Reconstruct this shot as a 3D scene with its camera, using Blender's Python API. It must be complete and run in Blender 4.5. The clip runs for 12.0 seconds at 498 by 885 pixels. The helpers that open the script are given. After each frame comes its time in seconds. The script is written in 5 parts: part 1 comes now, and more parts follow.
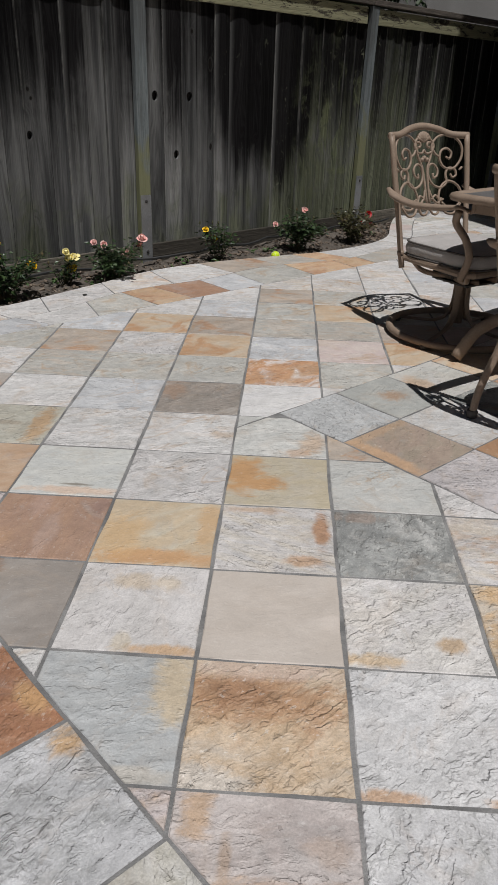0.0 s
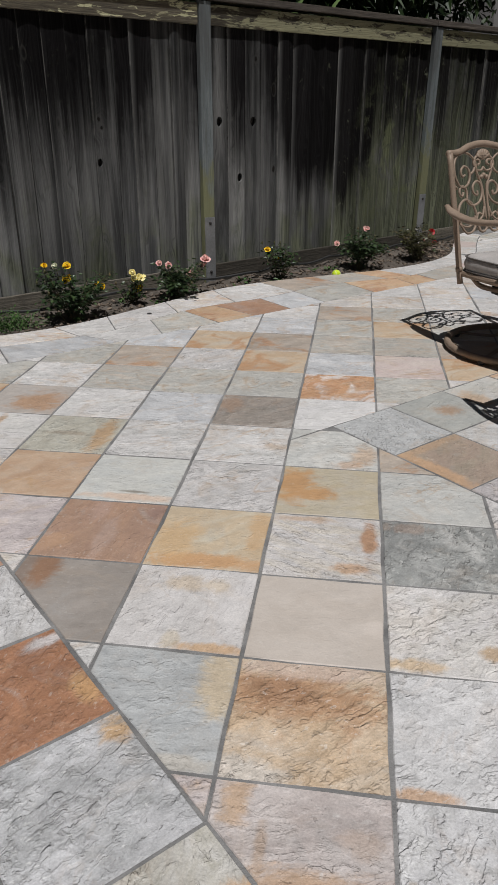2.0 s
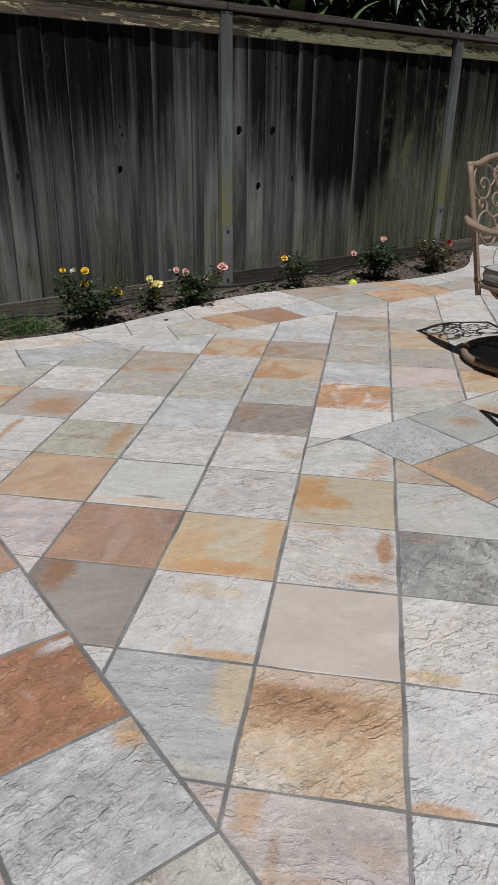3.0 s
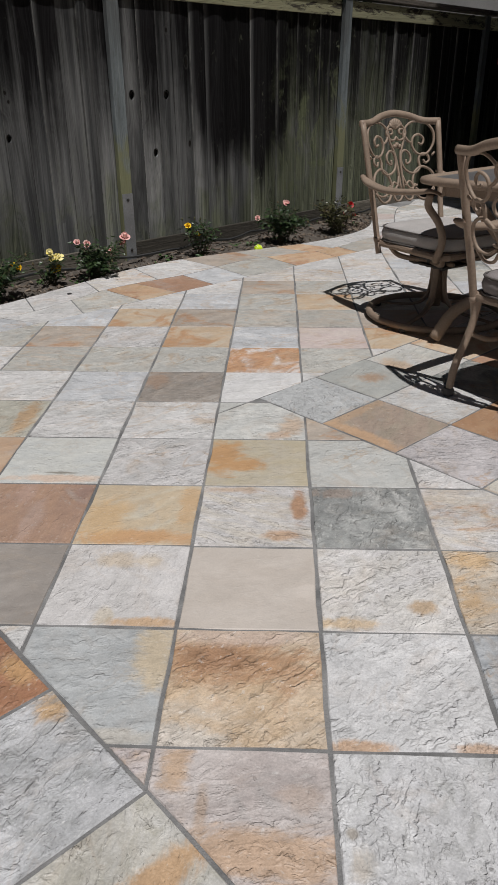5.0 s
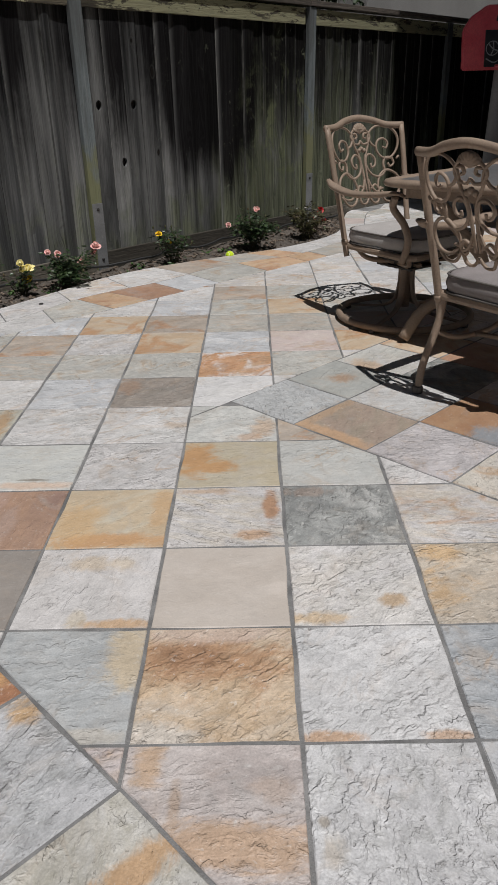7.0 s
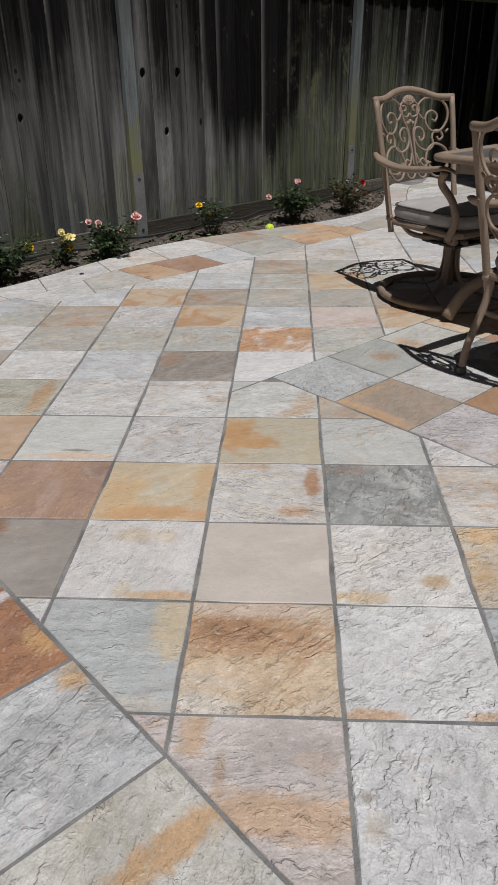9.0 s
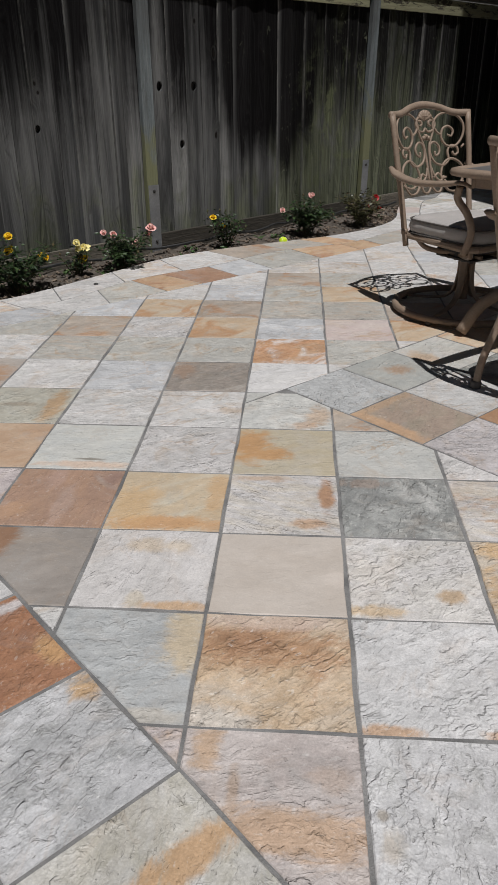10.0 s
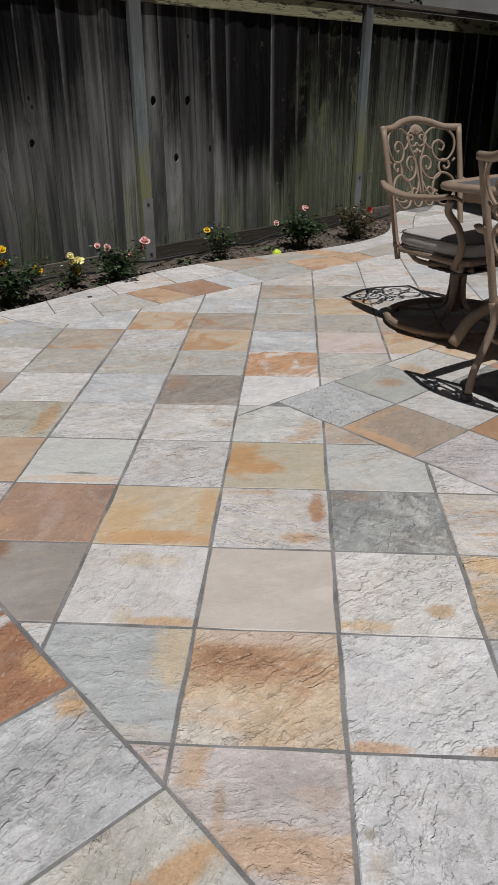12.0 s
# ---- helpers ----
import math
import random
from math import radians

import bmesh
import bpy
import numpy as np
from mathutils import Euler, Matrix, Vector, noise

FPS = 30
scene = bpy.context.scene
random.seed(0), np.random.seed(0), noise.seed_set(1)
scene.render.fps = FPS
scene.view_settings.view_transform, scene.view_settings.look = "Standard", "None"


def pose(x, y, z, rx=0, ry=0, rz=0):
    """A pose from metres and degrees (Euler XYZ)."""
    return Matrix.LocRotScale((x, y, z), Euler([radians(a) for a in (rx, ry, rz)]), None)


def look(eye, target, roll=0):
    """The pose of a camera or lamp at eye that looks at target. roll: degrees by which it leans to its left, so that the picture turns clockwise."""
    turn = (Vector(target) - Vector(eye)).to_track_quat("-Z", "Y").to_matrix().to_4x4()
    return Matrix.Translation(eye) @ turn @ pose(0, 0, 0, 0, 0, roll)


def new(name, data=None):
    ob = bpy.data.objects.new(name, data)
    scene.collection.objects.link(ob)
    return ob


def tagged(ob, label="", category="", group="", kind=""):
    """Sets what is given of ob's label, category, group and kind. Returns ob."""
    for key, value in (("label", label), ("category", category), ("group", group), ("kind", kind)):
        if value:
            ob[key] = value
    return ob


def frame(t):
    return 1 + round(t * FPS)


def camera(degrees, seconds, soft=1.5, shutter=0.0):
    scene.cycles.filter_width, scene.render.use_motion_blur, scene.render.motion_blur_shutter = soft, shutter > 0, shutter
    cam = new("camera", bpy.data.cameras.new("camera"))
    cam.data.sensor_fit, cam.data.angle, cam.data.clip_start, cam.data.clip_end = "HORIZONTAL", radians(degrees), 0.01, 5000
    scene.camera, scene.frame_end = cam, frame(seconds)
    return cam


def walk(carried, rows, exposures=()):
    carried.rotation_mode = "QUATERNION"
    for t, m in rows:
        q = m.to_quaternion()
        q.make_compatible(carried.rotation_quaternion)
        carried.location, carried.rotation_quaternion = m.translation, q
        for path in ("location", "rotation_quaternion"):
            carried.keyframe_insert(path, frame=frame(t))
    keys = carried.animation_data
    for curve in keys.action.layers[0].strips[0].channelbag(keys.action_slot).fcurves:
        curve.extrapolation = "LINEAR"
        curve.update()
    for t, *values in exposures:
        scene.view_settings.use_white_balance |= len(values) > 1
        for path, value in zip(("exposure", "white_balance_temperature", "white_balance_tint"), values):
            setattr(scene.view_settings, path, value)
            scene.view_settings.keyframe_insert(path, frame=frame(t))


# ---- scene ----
cam = camera(38.0, 12.0, soft=0.8)
PATH = [
    (0, (-0.168, -0.829, 1.06), (-0.243, 0.965, 0.18), 1.9),
    (0.5, (-0.154, -0.887, 1.067), (-0.392, 0.904, 0.21), 2.8),
    (1, (-0.115, -0.901, 1.071), (-0.281, 0.901, 0.219), 0.5),
    (1.5, (-0.113, -0.905, 1.07), (-0.321, 0.919, 0.277), 0.5),
    (2, (-0.121, -0.893, 1.065), (-0.379, 0.907, 0.23), -0.0),
    (2.5, (-0.123, -0.892, 1.061), (-0.423, 0.905, 0.237), -0.6),
    (2.7, (-0.136, -0.893, 1.06), (-0.437, 0.91, 0.248), 0.1),
    (4.3, (-0.133, -0.893, 1.046), (-0.398, 0.912, 0.225), 1.8),
    (4.5, (-0.12, -0.884, 1.033), (-0.324, 0.92, 0.194), 0.9),
    (5, (-0.101, -0.899, 1.041), (-0.175, 0.894, 0.158), -0.4),
    (5.5, (-0.093, -0.903, 1.037), (-0.227, 0.888, 0.157), -0.8),
    (6, (-0.09, -0.897, 1.029), (-0.233, 0.891, 0.146), -1.4),
    (6.5, (-0.071, -0.913, 1.03), (-0.099, 0.898, 0.182), -1.4),
    (7, (-0.069, -0.922, 1.03), (-0.092, 0.882, 0.166), -1.4),
    (7.2, (-0.076, -0.918, 1.029), (-0.087, 0.881, 0.155), -1.3),
    (8.8, (-0.091, -0.922, 1.038), (-0.174, 0.857, 0.128), -0.4),
    (9, (-0.112, -0.923, 1.04), (-0.212, 0.846, 0.112), -0.8),
    (9.5, (-0.119, -0.918, 1.037), (-0.26, 0.857, 0.125), -0.8),
    (10, (-0.13, -0.918, 1.032), (-0.253, 0.866, 0.135), -0.3),
    (10.5, (-0.104, -0.921, 1.031), (-0.196, 0.865, 0.135), -0.5),
    (11, (-0.11, -0.923, 1.033), (-0.211, 0.867, 0.148), 0.1),
    (11.5, (-0.118, -0.925, 1.034), (-0.217, 0.88, 0.178), 0.2),
    (12, (-0.112, -0.914, 1.041), (-0.227, 0.883, 0.17), -0.3),
]
walk(cam, [(t, look(eye, target, roll)) for t, eye, target, roll in PATH])


# ------------------------------------------------------------------ light
TO_SUN = Vector((0.12, -0.34, 0.885)).normalized()
sky = bpy.data.worlds.new("clear_sky")
scene.world = sky
sky.use_nodes = True
sky_tree = sky.node_tree
sky_tex = sky_tree.nodes.new("ShaderNodeTexSky")
sky_tex.sky_type, sky_tex.sun_disc = "NISHITA", False
sky_tex.sun_elevation = math.asin(TO_SUN.z)
sky_tex.sun_rotation = math.atan2(TO_SUN.x, TO_SUN.y)
sky_tree.links.new(sky_tex.outputs[0], sky_tree.nodes["Background"].inputs[0])
sky_tree.nodes["Background"].inputs[1].default_value = 0.0159
sun = new("sun", bpy.data.lights.new("sun", "SUN"))
sun.data.energy, sun.data.angle, sun.data.color = 5.0, radians(0.53), (1.0, 0.988, 0.985)
sun.matrix_world = look(TO_SUN * 30, (0, 0, 0))
scene.view_settings.exposure = -0.53


# ------------------------------------------------------------------ material tools
class Tree:
    """Short hand for a node tree of one material."""

    def __init__(self, name):
        self.mat = bpy.data.materials.new(name)
        self.mat.use_nodes = True
        self.tree = self.mat.node_tree
        self.out = self.tree.nodes["Principled BSDF"]

    def node(self, kind, ins=None, **props):
        n = self.tree.nodes.new("ShaderNode" + kind)
        for k, v in props.items():
            setattr(n, k, v)
        for k, v in (ins or {}).items():
            self.feed(n.inputs[k], v)
        return n

    def feed(self, socket, v):
        if isinstance(v, bpy.types.NodeSocket):
            self.tree.links.new(v, socket)
        elif isinstance(v, (tuple, list)) and len(v) == 3 and socket.type == "RGBA":
            socket.default_value = (*v, 1)
        else:
            socket.default_value = v

    def math(self, op, a, b=0.0, c=0.0, clamp=False):
        n = self.node("Math", {0: a, 1: b, 2: c}, operation=op)
        n.use_clamp = clamp
        return n.outputs[0]

    def ramp(self, v, lo, hi, a=0.0, b=1.0):
        n = self.node("MapRange", {"Value": v, "From Min": lo, "From Max": hi, "To Min": a, "To Max": b})
        n.interpolation_type = "SMOOTHSTEP"
        return n.outputs[0]

    def mix(self, f, a, b, blend="MIX"):
        n = self.node("Mix", data_type="RGBA", blend_type=blend)
        for i, v in ((0, f), (6, a), (7, b)):
            self.feed(n.inputs[i], v)
        return n.outputs[2]

    def noise(self, vec, scale, detail=4.0, rough=0.55, distortion=0.0, kind="FBM"):
        n = self.node("TexNoise", {"Vector": vec, "Scale": scale, "Detail": detail, "Roughness": rough, "Distortion": distortion})
        n.noise_type = kind
        return n.outputs[0]

    def coords(self, shuffle=True):
        obj = self.node("TexCoord").outputs["Object"]
        if not shuffle:
            return obj
        rnd = self.node("ObjectInfo").outputs["Random"]
        off = self.node("CombineXYZ", {0: self.math("MULTIPLY", rnd, 37.0), 1: self.math("MULTIPLY", rnd, 91.0), 2: self.math("MULTIPLY", rnd, 13.0)})
        return self.node("VectorMath", {0: obj, 1: off.outputs[0]}, operation="ADD").outputs[0]

    def mapped(self, vec, scale=(1, 1, 1), turn=0.0):
        """Turned first, then drawn out."""
        if turn:
            vec = self.node("Mapping", {"Vector": vec, "Rotation": (0, 0, radians(-turn))}).outputs[0]
        return self.node("Mapping", {"Vector": vec, "Scale": scale}).outputs[0]

    def bump(self, height, distance, strength=1.0, under=None):
        ins = {"Height": height, "Distance": distance, "Strength": strength}
        if under is not None:
            ins["Normal"] = under
        return self.node("Bump", ins).outputs[0]

    def finish(self, colour, rough, normal=None, metal=0.0, spec=0.5):
        for k, v in (("Base Color", colour), ("Roughness", rough), ("Metallic", metal), ("Specular IOR Level", spec)):
            self.feed(self.out.inputs[k], v)
        if normal is not None:
            self.feed(self.out.inputs["Normal"], normal)
        return self.mat


def stone(name, a, b, c=None, rust=0.45, cleft=1.0, turn=30, patches=(), shuffle=True, dark=None, streak=1.8, size=1.0, veins=0.40):
    """Split slate: ground colour a drifting to b, rust c in clouds, cleft relief running along turn, elliptic stains."""
    def soft(q):
        grey = 0.3 * q[0] + 0.55 * q[1] + 0.15 * q[2]
        return tuple((grey + (v - grey) * 0.80) * k for v, k in zip(q, (1.0, 1.0, 1.04)))

    a, b, c = soft(a), soft(b), soft(c) if c else None
    patches = [(*q[:4], soft(q[4]), q[5]) for q in patches]
    t = Tree(name)
    vec = t.coords(shuffle)
    own = t.node("TexCoord").outputs["Object"]
    if not shuffle:
        seed = sum(ord(ch) * (k + 3) for k, ch in enumerate(name)) % 97
        vec = t.node("VectorMath", {0: own, 1: (seed * 1.7, seed * 0.9, 0)}, operation="ADD").outputs[0]
    run = t.mapped(vec, (1.0, streak, 1.0), turn)
    cloud = t.noise(run, 7.0 / size, 5, 0.6, 0.6)
    col = t.mix(t.ramp(cloud, 0.38, 0.66), a, b)
    if c is not None:
        n = t.noise(t.mapped(vec, (1, 1.4, 1), turn + 20), 4.2 / size, 5, 0.62, 1.2)
        col = t.mix(t.ramp(n, 1.0 - rust - 0.07, 1.0 - rust + 0.10), col, c)
    # faint tan and grey clouds, and hair-thin rusty veins
    haze = t.noise(vec, 4.8, 6, 0.66, 1.4)
    col = t.mix(t.ramp(haze, 0.50, 0.68, 0.0, veins if shuffle else veins * 0.45), col, (0.46, 0.355, 0.26))
    col = t.mix(t.ramp(haze, 0.46, 0.28, 0.0, veins * 0.8), col, (0.40, 0.395, 0.385))
    line = t.ramp(t.math("ABSOLUTE", t.math("SUBTRACT", t.noise(t.mapped(vec, (1, 1.6, 1), turn + 35), 3.6, 4, 0.55, 1.2), 0.5)), 0.0, 0.030, 1.0, 0.0)
    col = t.mix(t.math("MULTIPLY", t.math("MULTIPLY", line, t.ramp(t.noise(vec, 5.0, 2), 0.50, 0.62)), veins * (1.1 if shuffle else 0.25)), col, (0.42, 0.26, 0.13))
    wob = t.noise(t.mapped(vec, (1, 1.5, 1), turn), 11, 8, 0.74, 0.8)
    for px, py, rx, ry, colour, amount in patches:
        d = t.mapped(t.node("VectorMath", {0: own, 1: (-px, -py, 0)}, operation="ADD").outputs[0], (1 / rx, 1 / ry, 0))
        r = t.node("VectorMath", {0: d}, operation="LENGTH").outputs["Value"]
        r = t.math("ADD", r, t.math("MULTIPLY", t.math("SUBTRACT", wob, 0.5), 2.6))
        col = t.mix(t.ramp(r, 0.45, 1.30, amount, 0.0), col, colour)
    grain = t.noise(vec, 230, 3, 0.7)
    if dark is not None:
        col = t.mix(t.ramp(t.noise(run, 11, 6, 0.7, 1.0), 0.48, 0.70, 0.0, 0.75), col, dark)
    # cleft face: thin layers that break off one behind the other, each rising gently and ending in a short ragged drop
    side = t.node("SeparateXYZ", {0: t.mapped(vec, (1.0, 1.0, 1.0), turn)})
    warp = t.noise(t.mapped(vec, (1.0, 1.0 + 0.16 * streak, 1.0), turn), 8.0 / size, 5, 0.62, 0.5)
    small = t.noise(vec, 46 / size, 3, 0.6, 0.4)
    strength = t.math("MULTIPLY", t.ramp(t.noise(vec, 6.5, 3, 0.55), 0.36, 0.62, 0.25, 1.0), t.ramp(t.noise(t.mapped(vec, (1.0, 1.0, 1.0), turn), 31 / size, 3, 0.6, 0.5), 0.40, 0.60, 0.08, 1.0))

    def shelves(pitch, bend, ragged):
        w = t.math("ADD", t.math("MULTIPLY", side.outputs[1], 1.0 / pitch), t.math("MULTIPLY", warp, bend))
        fr = t.math("FRACT", t.math("ADD", w, t.math("MULTIPLY", small, ragged)))
        drop = t.ramp(fr, 0.80, 0.98)
        return t.math("MULTIPLY", fr, t.math("SUBTRACT", 1.0, drop)), t.ramp(t.math("ABSOLUTE", t.math("SUBTRACT", fr, 0.92)), 0.02, 0.10, 1.0, 0.0)

    broad, broad_edge = shelves(0.046 * size, 3.6, 0.9)
    tight, tight_edge = shelves(0.0165 * size, 5.5, 1.5)
    layer = t.noise(t.mapped(vec, (1.0, 1.9, 1.0), turn + 14), 4.4, 4, 0.55, 0.6)
    step = t.math("ADD", t.ramp(layer, 0.455, 0.490), t.ramp(layer, 0.555, 0.590))
    pale = t.ramp(t.noise(t.mapped(vec, (1.0, 1.7, 1.0), turn - 6), 60, 3, 0.6, 0.8), 0.60, 0.70)
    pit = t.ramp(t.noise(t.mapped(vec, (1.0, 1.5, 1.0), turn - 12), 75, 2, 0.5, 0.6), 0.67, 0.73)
    # shade in the pits and below the shelf edges, darkened in the colour too
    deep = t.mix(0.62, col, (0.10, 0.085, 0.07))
    edge_shade = t.math("MULTIPLY", t.math("MAXIMUM", t.math("MULTIPLY", broad_edge, 0.8), tight_edge), strength)
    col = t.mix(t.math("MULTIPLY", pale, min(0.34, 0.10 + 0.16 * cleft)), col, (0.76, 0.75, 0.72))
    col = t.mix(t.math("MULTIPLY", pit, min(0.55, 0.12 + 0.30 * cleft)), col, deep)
    col = t.mix(t.math("MULTIPLY", edge_shade, min(0.40, 0.29 * cleft)), col, deep)
    coarse = min(1.0, 0.25 + 0.75 * cleft)
    tone = t.ramp(grain, 0.25, 0.75, 1.0 - 0.15 * coarse, 1.0 + 0.14 * coarse)
    tone = t.math("MULTIPLY", tone, t.ramp(t.noise(vec, 34, 5, 0.70), 0.3, 0.7, 1.0 - 0.12 * coarse, 1.0 + 0.11 * coarse))
    tone = t.math("MULTIPLY", tone, t.ramp(step, 0, 2, 1.0 - 0.08 * coarse, 1.0 + 0.06 * coarse))
    tone = t.math("MULTIPLY", tone, t.ramp(t.node("ObjectInfo").outputs["Random"], 0, 1, 0.93, 1.06))
    col = t.mix(1.0, col, t.node("CombineColor", {0: tone, 1: tone, 2: tone}).outputs[0], "MULTIPLY")
    h = t.math("MULTIPLY", t.math("ADD", broad, t.math("MULTIPLY", tight, 0.55)), strength)
    h = t.math("ADD", h, t.math("MULTIPLY", small, 0.55))
    h = t.math("ADD", h, t.math("MULTIPLY", step, 0.22))
    h = t.math("SUBTRACT", h, t.math("MULTIPLY", pit, 0.30))
    nrm = t.bump(h, 0.0032 * cleft ** 0.8, 1.0)
    nrm = t.bump(grain, 0.0006, 0.7, nrm)
    rough = t.ramp(cloud, 0.3, 0.7, 0.44, 0.66)
    return t.finish(col, rough, nrm, spec=0.45)


def wood(name, a, b, moss=None, black=None, along=(9.0, 9.0, 0.55), rough=0.85, patch=None, vary=(0.55, 1.35), contrast=(0.74, 1.18)):
    """Weathered sawn timber, its grain drawn out by along; moss and black mould spread over neighbouring boards."""
    t = Tree(name)
    vec = t.coords()
    place = t.node("NewGeometry").outputs["Position"]
    run = t.mapped(vec, along)
    grain = t.noise(run, 9.0, 6, 0.65, 0.7)
    ring = t.noise(t.mapped(vec, (along[0] * 1.6, along[1] * 1.6, along[2] * 1.2)), 5.0, 3, 0.5, 2.0)
    fine = t.noise(t.mapped(vec, tuple(7.0 * k if k > 1 else 3.0 * k for k in along)), 3.0, 4, 0.6, 0.3)
    col = t.mix(t.ramp(grain, 0.33, 0.68), a, b)
    col = t.mix(t.ramp(t.math("ABSOLUTE", t.math("SUBTRACT", ring, 0.5)), 0.0, 0.035, 0.45, 0.0), col, (0.03, 0.028, 0.025))
    if moss is not None:
        z = t.node("SeparateXYZ", {0: place}).outputs[2]
        m = t.math("ADD", t.noise(t.mapped(place, (1.6, 1.6, 1.0)), 1.7, 5, 0.65, 0.5), t.math("MULTIPLY", z, -0.13))
        m = t.math("ADD", m, t.ramp(z, 0.35, 1.0, 0.14, -0.06))
        col = t.mix(t.ramp(m, 0.38, 0.52, 0.0, 0.80), col, moss)
    if black is not None:
        m = t.noise(t.mapped(place, (2.2, 2.2, 0.55)), 1.35, 6, 0.68, 0.6)
        m = t.math("ADD", m, t.math("MULTIPLY", t.math("SUBTRACT", t.noise(t.mapped(vec, (5, 5, 0.35)), 2.0, 4, 0.6), 0.5), 0.75))
        spot = t.mapped(t.node("VectorMath", {0: place, 1: (0.21, -5.16, -1.15)}, operation="ADD").outputs[0], (2.1, 1.7, 1.25))
        m = t.math("ADD", m, t.ramp(t.node("SeparateXYZ", {0: place}).outputs[2], 0.3, 1.6, -0.12, 0.14))
        m = t.math("ADD", m, t.ramp(t.node("VectorMath", {0: spot}, operation="LENGTH").outputs["Value"], 0.2, 1.3, 0.26, 0.0))
        col = t.mix(t.ramp(m, 0.40, 0.76, 0.0, 0.95), col, black)
    if patch is not None:
        m = t.noise(t.mapped(vec, (2, 8, 8)), 2.4, 6, 0.75, 0.5)
        far = t.node("VectorMath", {0: place, 1: (0.664, 0.748, 0)}, operation="DOT_PRODUCT").outputs["Value"]
        m = t.math("ADD", m, t.ramp(far, 2.0, 3.6, -0.085, 0.020))
        col = t.mix(t.ramp(m, 0.44, 0.50), col, patch)
    tone = t.ramp(fine, 0.25, 0.75, *contrast)
    tone = t.math("MULTIPLY", tone, t.ramp(t.node("ObjectInfo").outputs["Random"], 0, 1, *vary))
    col = t.mix(1.0, col, t.node("CombineColor", {0: tone, 1: tone, 2: tone}).outputs[0], "MULTIPLY")
    nrm = t.bump(grain, 0.006, 0.8)
    nrm = t.bump(fine, 0.0025, 0.9, nrm)
    return t.finish(col, rough, nrm, spec=0.25)


def fence_wood(name):
    """Old rough-sawn fence boards: drawn-out grain that bends round knots, black mould and olive moss, sunlit left
    edges painted pale.
    """
    t = Tree(name)
    vec = t.coords()
    own = t.node("SeparateXYZ", {0: t.node("TexCoord").outputs["Object"]})
    x, z = own.outputs[0], own.outputs[2]
    rnd = t.node("ObjectInfo").outputs["Random"]
    place = t.node("NewGeometry").outputs["Position"]
    along = t.node("VectorMath", {0: place, 1: (0.664, 0.748, 0)}, operation="DOT_PRODUCT").outputs["Value"]
    s = t.math("SUBTRACT", along, 2.427)
    high = t.node("SeparateXYZ", {0: place}).outputs[2]
    # grain lines, pushed aside by knots
    knot = t.node("TexVoronoi", {"Vector": t.mapped(vec, (6.5, 0.0, 4.6)), "Scale": 1.0, "Randomness": 1.0})
    has = t.math("GREATER_THAN", t.node("SeparateColor", {0: knot.outputs["Color"]}).outputs[0], 0.66)
    d = t.math("ADD", knot.outputs["Distance"], t.math("MULTIPLY", t.math("SUBTRACT", t.noise(vec, 22, 2), 0.5), 0.06))
    bulge = t.math("MULTIPLY", t.ramp(d, 0.0, 0.42, 1.0, 0.0), has)
    sway = t.noise(t.mapped(vec, (3.5, 3.5, 0.8)), 1.6, 2, 0.5, 0.4)
    u = t.math("ADD", x, t.math("MULTIPLY", sway, 0.22))
    u = t.math("ADD", u, t.math("MULTIPLY", bulge, 0.055))
    lane = t.node("CombineXYZ", {0: t.math("MULTIPLY", u, 130.0), 1: t.math("MULTIPLY", rnd, 50.0), 2: t.math("MULTIPLY", z, 1.6)}).outputs[0]
    lines = t.noise(lane, 1.0, 4, 0.62)
    broad = t.noise(t.mapped(vec, (11, 11, 0.9)), 1.0, 4, 0.55, 0.4)
    blotch = t.noise(t.mapped(place, (1, 1, 0.6)), 4.0, 6, 0.66, 0.6)
    fine = t.noise(t.mapped(vec, (260, 260, 9)), 1.0, 3, 0.65)
    col = t.mix(t.ramp(broad, 0.34, 0.68), (0.070, 0.071, 0.071), (0.205, 0.205, 0.200))
    col = t.mix(t.ramp(lines, 0.54, 0.70, 0.0, 0.24), col, (0.27, 0.27, 0.262))
    col = t.mix(t.ramp(lines, 0.47, 0.33, 0.0, 0.36), col, (0.030, 0.029, 0.029))
    # olive moss, low down and further along the fence
    def near(at, width):
        return t.ramp(t.math("ABSOLUTE", t.math("SUBTRACT", s, at)), width * 0.35, width, 1.0, 0.0)

    m = t.math("ADD", t.math("MULTIPLY", blotch, 0.75), t.math("MULTIPLY", broad, 0.35))
    m = t.math("ADD", m, t.ramp(high, 0.10, 0.75, 0.06, -0.10))
    m = t.math("ADD", m, t.ramp(s, 0.5, 1.9, -0.07, 0.18))
    col = t.mix(t.ramp(m, 0.44, 0.70, 0.0, 0.80), col, t.mix(t.ramp(lines, 0.35, 0.65), (0.060, 0.068, 0.040), (0.175, 0.188, 0.118)))
    blots = t.ramp(t.noise(t.mapped(place, (1, 1, 0.75)), 5.2, 5, 0.68, 0.7), 0.50, 0.62)
    blots = t.math("MULTIPLY", t.math("MULTIPLY", blots, near(1.95, 0.62)), t.ramp(high, 1.35, 0.9, 0.15, 0.85))
    # black mould: streaks, board by board, and one large cloud before the far post
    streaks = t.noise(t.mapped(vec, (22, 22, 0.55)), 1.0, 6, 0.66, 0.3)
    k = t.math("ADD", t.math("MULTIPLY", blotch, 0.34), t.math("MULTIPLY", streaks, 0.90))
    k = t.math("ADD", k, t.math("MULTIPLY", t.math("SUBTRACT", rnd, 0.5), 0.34))
